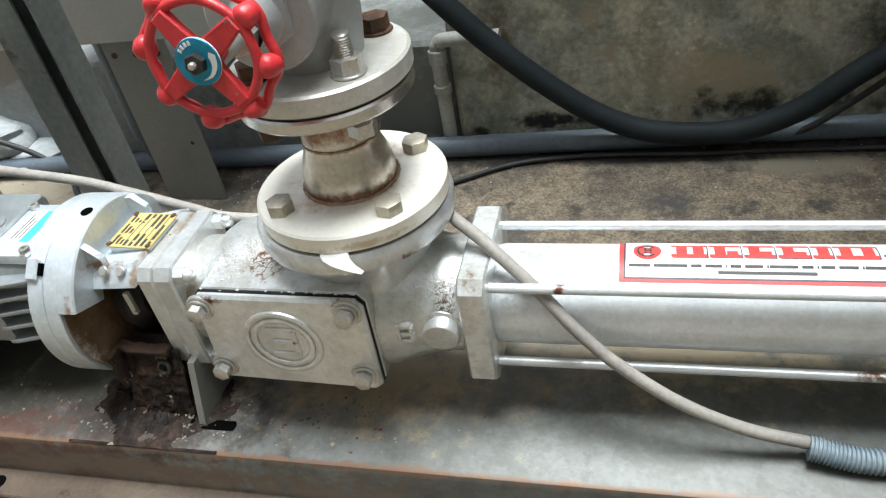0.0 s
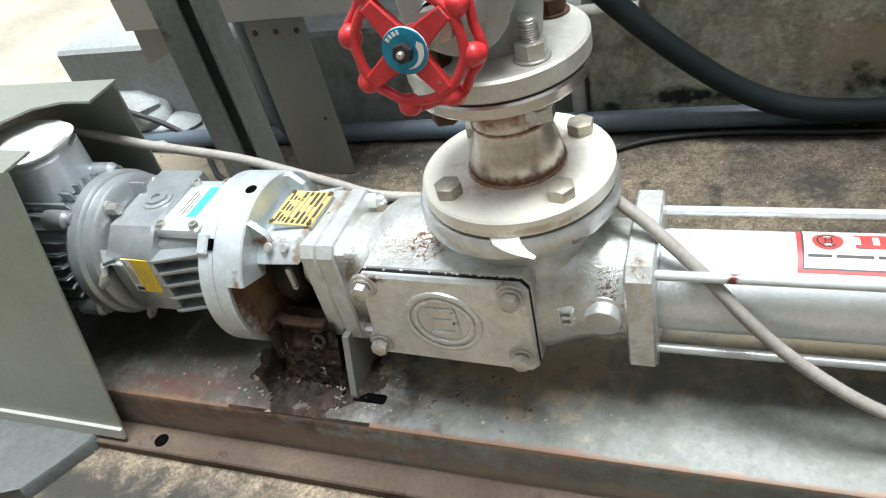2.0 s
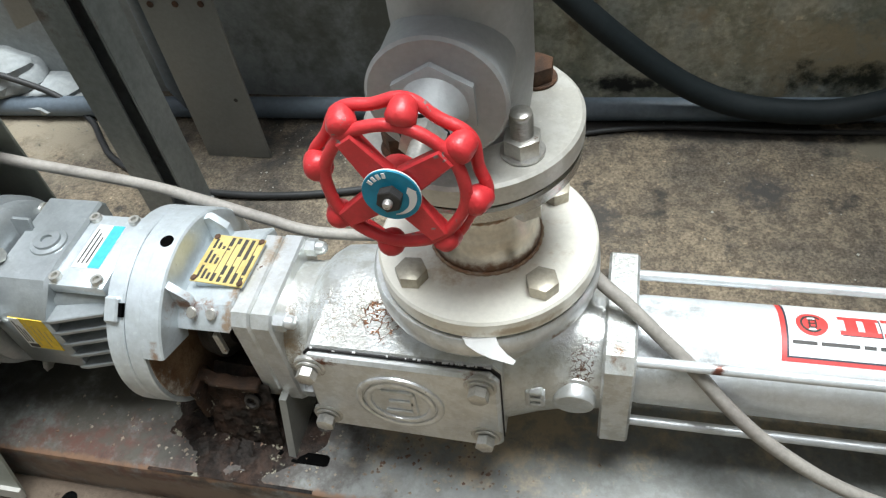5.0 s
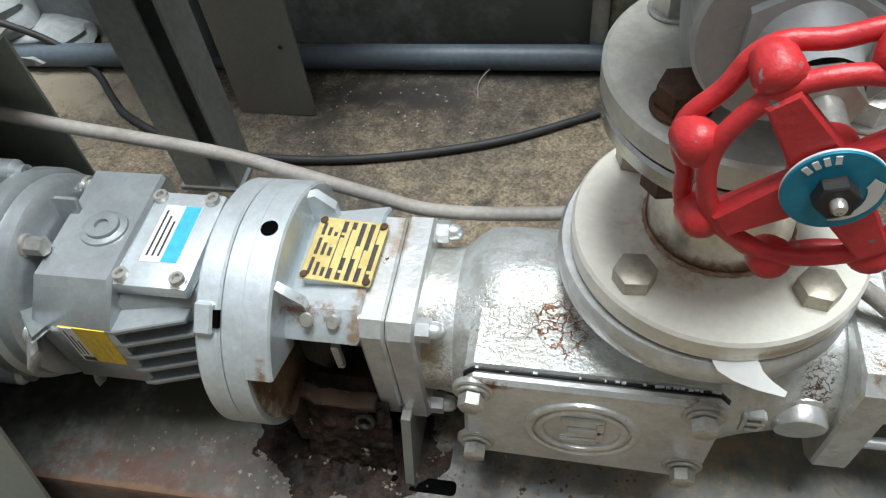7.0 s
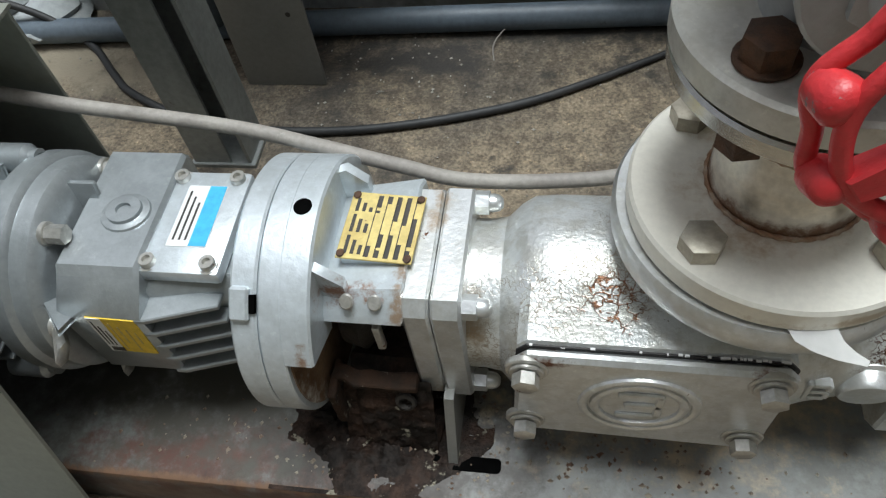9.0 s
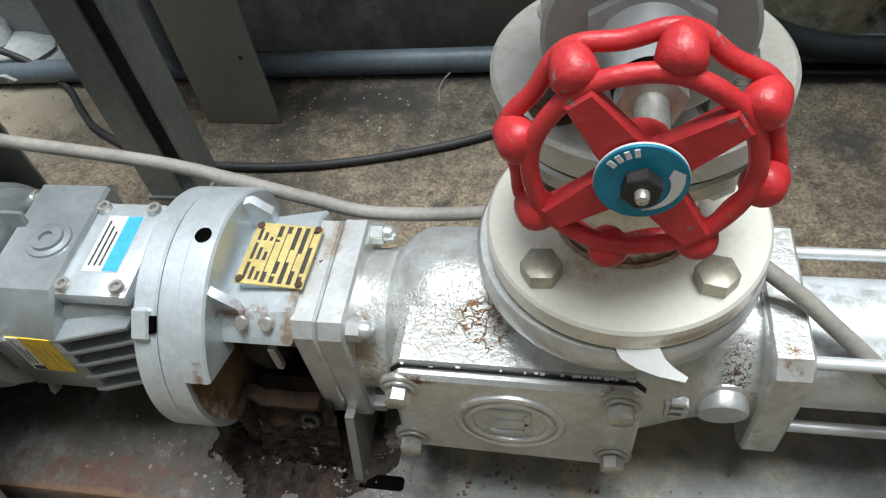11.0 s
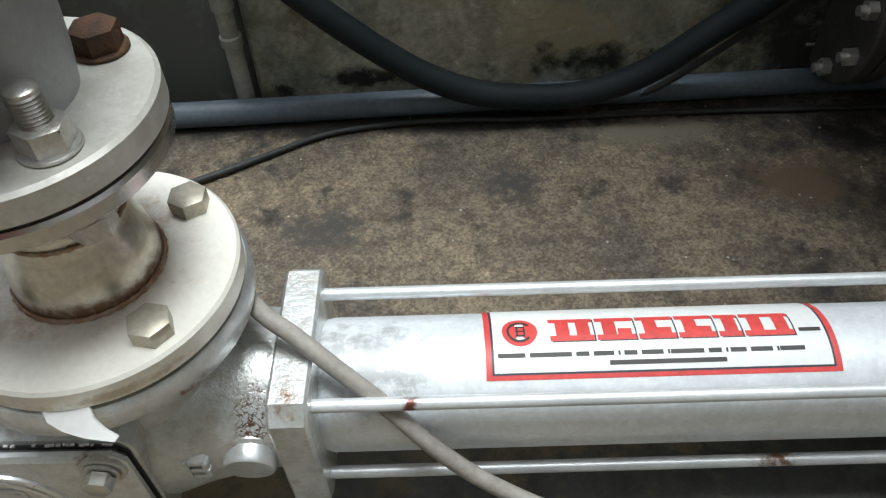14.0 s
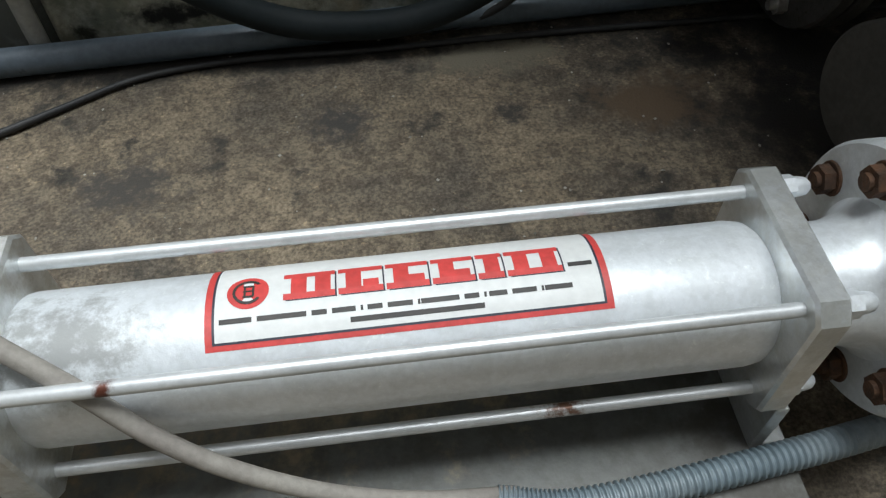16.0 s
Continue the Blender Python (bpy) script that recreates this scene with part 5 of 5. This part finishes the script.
box(bm, -0.825, -0.34, 0.446, 0.451, 0.336, 0.60, 0.001)
box(bm, -0.825, -0.34, 0.452, 0.9, 0.55, 0.60, 0.002)
part("box_front", bm, SHEET_PALE, stand, "pale sheet-steel box")
bm = bmesh.new()
prism(bm, [(-0.822, 0.342), (-0.748, 0.342), (-0.765, 0.284), (-0.828, 0.262)], -0.467, -0.462, Matrix(((1, 0, 0, 0), (0, 0, -1, 0), (0, 1, 0, 0), (0, 0, 0, 1))))
part("torn_strip", bm, SHEET, stand)
for dx in (-0.05, 0.0, 0.05):
    bm = bmesh.new()
    disc(bm, 0.005, 0, 0.002, at(-0.525 + dx * 0.8, 0.452, 0.312) @ TO_FRONT, 0.0004, 14)
    part("leg_rivet", bm, RUSTY_BOLT, stand)
bm = bmesh.new()
disc(bm, 0.0035, 0, 0.0006, at(-0.490, 0.452, 0.145) @ TO_FRONT, 0.0001, 12)
part("leg_hole", bm, DARK_HOLE, stand)
bm = bmesh.new()
hexagon(bm, 0.014, 0, 0.008, at(-0.78, 0.627, 0.148) @ TO_FRONT)
anchor = thing("anchor_bolt", "small bolt set in the grey plinth", "bolt")
part("bolt_head", bm, BOLT_STEEL, anchor)


# ---- pipework beyond the discharge ----
def flanged(name, m, r, label, length=0.5, bolts=8, material=CAST_GREY):
    ob = thing(name, label, "pipe")
    bm = bmesh.new()
    disc(bm, r, 0.0, 0.021, m, 0.003, 56)
    part("flange", bm, material, ob)
    bm = bmesh.new()
    disc(bm, r - 0.007, 0.021, 0.0245, m, 0.0002, 48)
    part("joint_ring", bm, BLACK, ob)
    bm = bmesh.new()
    disc(bm, r, 0.0245, 0.046, m, 0.003, 56)
    part("flange", bm, material, ob)
    bm = bmesh.new()
    lathe(bm, [(r * 0.62, 0.045), (r * 0.58, 0.07), (r * 0.58, length)], 40, m)
    part("pipe", bm, material, ob)
    for k in range(bolts):
        a = 2 * math.pi * (k + 0.5) / bolts
        bm = bmesh.new()
        t = m @ at(r * 0.8 * math.cos(a), r * 0.8 * math.sin(a), 0) @ Matrix.Rotation(a, 4, "Z")
        hexagon(bm, 0.022, -0.013, 0.0, t)
        lathe(bm, [(0, -0.022), (0.0065, -0.022), (0.0065, 0)], 12, t)
        part("flange_bolt", bm, BOLT_STEEL, ob)
    return ob


flanged("discharge_pipe", at(0.694, 0, AZ) @ ALONG_X, 0.095, "silver flanged discharge pipe with rusty bolts", 0.6, 0, SILVER_TUBE)
for k in range(8):
    a = 2 * math.pi * (k + 0.5) / 8
    bm = bmesh.new()
    t = at(0.659, 0.074 * math.cos(a), AZ + 0.074 * math.sin(a)) @ ALONG_X @ Matrix.Rotation(0.4 + k, 4, "Z")
    disc(bm, 0.0130, -0.0025, 0.0, t, 0.0006, 22)
    hexagon(bm, 0.0190, -0.0115, -0.0025, t)
    lathe(bm, [(0, -0.015), (0.006, -0.015), (0.0065, 0)], 14, t)
    part("flange_bolt", bm, RUSTY_BOLT, pump, "rusty hexagon bolt")
for piece in pump.children_recursive:
    for v in piece.data.vertices:
        if v.co.x > 0.55:
            v.co.x += 0.014
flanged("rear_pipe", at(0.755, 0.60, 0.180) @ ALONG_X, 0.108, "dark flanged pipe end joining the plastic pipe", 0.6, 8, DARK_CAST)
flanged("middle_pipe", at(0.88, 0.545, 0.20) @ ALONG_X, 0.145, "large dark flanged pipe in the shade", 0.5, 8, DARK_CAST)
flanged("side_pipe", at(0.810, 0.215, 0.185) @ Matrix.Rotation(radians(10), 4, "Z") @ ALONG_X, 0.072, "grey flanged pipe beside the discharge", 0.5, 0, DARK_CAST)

# ---- loose grit ----
rng = random.Random(7)
bm = bmesh.new()
for k in range(420):
    if k < 150:
        x, y = rng.gauss(-0.42, 0.13), rng.gauss(0.47, 0.07)
    else:
        x, y = rng.uniform(-1.2, 0.9), rng.uniform(0.17, 0.64)
    if rng.random() < 0.12:
        x, y = rng.uniform(-0.6, 0.5), rng.uniform(-0.34, -0.18)
    r = rng.uniform(0.0008, 0.0026)
    vs = [bm.verts.new(Vector((x, y, GZ + 0.0016)) + r * Vector((rng.uniform(0.6, 1.4) * cx, rng.uniform(0.6, 1.4) * cy, rng.uniform(0.4, 0.9) * cz))) for cx, cy, cz in ((1, 0, 0), (0, 1, 0), (-1, 0, 0), (0, -1, 0), (0, 0, 1), (0, 0, -1))]
    for a, b, d in ((0, 1, 4), (1, 2, 4), (2, 3, 4), (3, 0, 4), (1, 0, 5), (2, 1, 5), (3, 2, 5), (0, 3, 5)):
        bm.faces.new((vs[a], vs[b], vs[d]))
GRIT = mat("pale_grit", (0.42, 0.40, 0.35), (0.12, 0.11, 0.09), None, 0.85, 0, 40, 200, bump=0.1)
tagged(obj("grit", bm, GRIT), "pale paint chips and grit scattered on the concrete", "grit", kind="stuff")
twig = thing("dry_twig", "dry bent grass stalk lying on the concrete", "twig")
bm = bmesh.new()
sweep(bm, spline([(-0.235, 0.50, GZ + 0.003), (-0.238, 0.53, GZ + 0.006), (-0.225, 0.555, GZ + 0.012), (-0.20, 0.60, GZ + 0.004)]), 0.0011, 6)
part("stalk", bm, CABLE, twig)

# rust and paint flakes fallen on the base
rng = random.Random(11)
bm = bmesh.new()
for k in range(520):
    if k < 330:
        x, y = rng.gauss(-0.27, 0.055), rng.gauss(-0.075, 0.028)
    elif k < 470:
        x, y = rng.gauss(-0.06, 0.07), rng.gauss(-0.082, 0.018)
    else:
        x, y = rng.gauss(-0.42, 0.06), rng.gauss(-0.09, 0.025)
    if not -0.6 < x < 0.3 or not -0.124 < y < 0.1:
        continue
    r = rng.uniform(0.0007, 0.0024)
    up = 0.1016 + (0.004 if abs(x + 0.275) < 0.05 and abs(y + 0.06) < 0.03 else 0.0)
    c = Vector((x, y, up))
    vs = [bm.verts.new(c + r * Vector((rng.uniform(0.6, 1.5) * cx, rng.uniform(0.6, 1.5) * cy, rng.uniform(0.3, 0.7) * cz))) for cx, cy, cz in ((1, 0, 0), (0, 1, 0), (-1, 0, 0), (0, -1, 0), (0, 0, 1), (0, 0, -1))]
    for a, b, d in ((0, 1, 4), (1, 2, 4), (2, 3, 4), (3, 0, 4), (1, 0, 5), (2, 1, 5), (3, 2, 5), (0, 3, 5)):
        bm.faces.new((vs[a], vs[b], vs[d]))
FLAKE = mat("rust_flake", (0.10, 0.055, 0.035), (0.26, 0.23, 0.18), None, 0.85, 0, 45, 260, bump=0.1)
tagged(obj("rust_flakes", bm, FLAKE), "crumbs of rust and paint lying on the base", "flakes", kind="stuff")
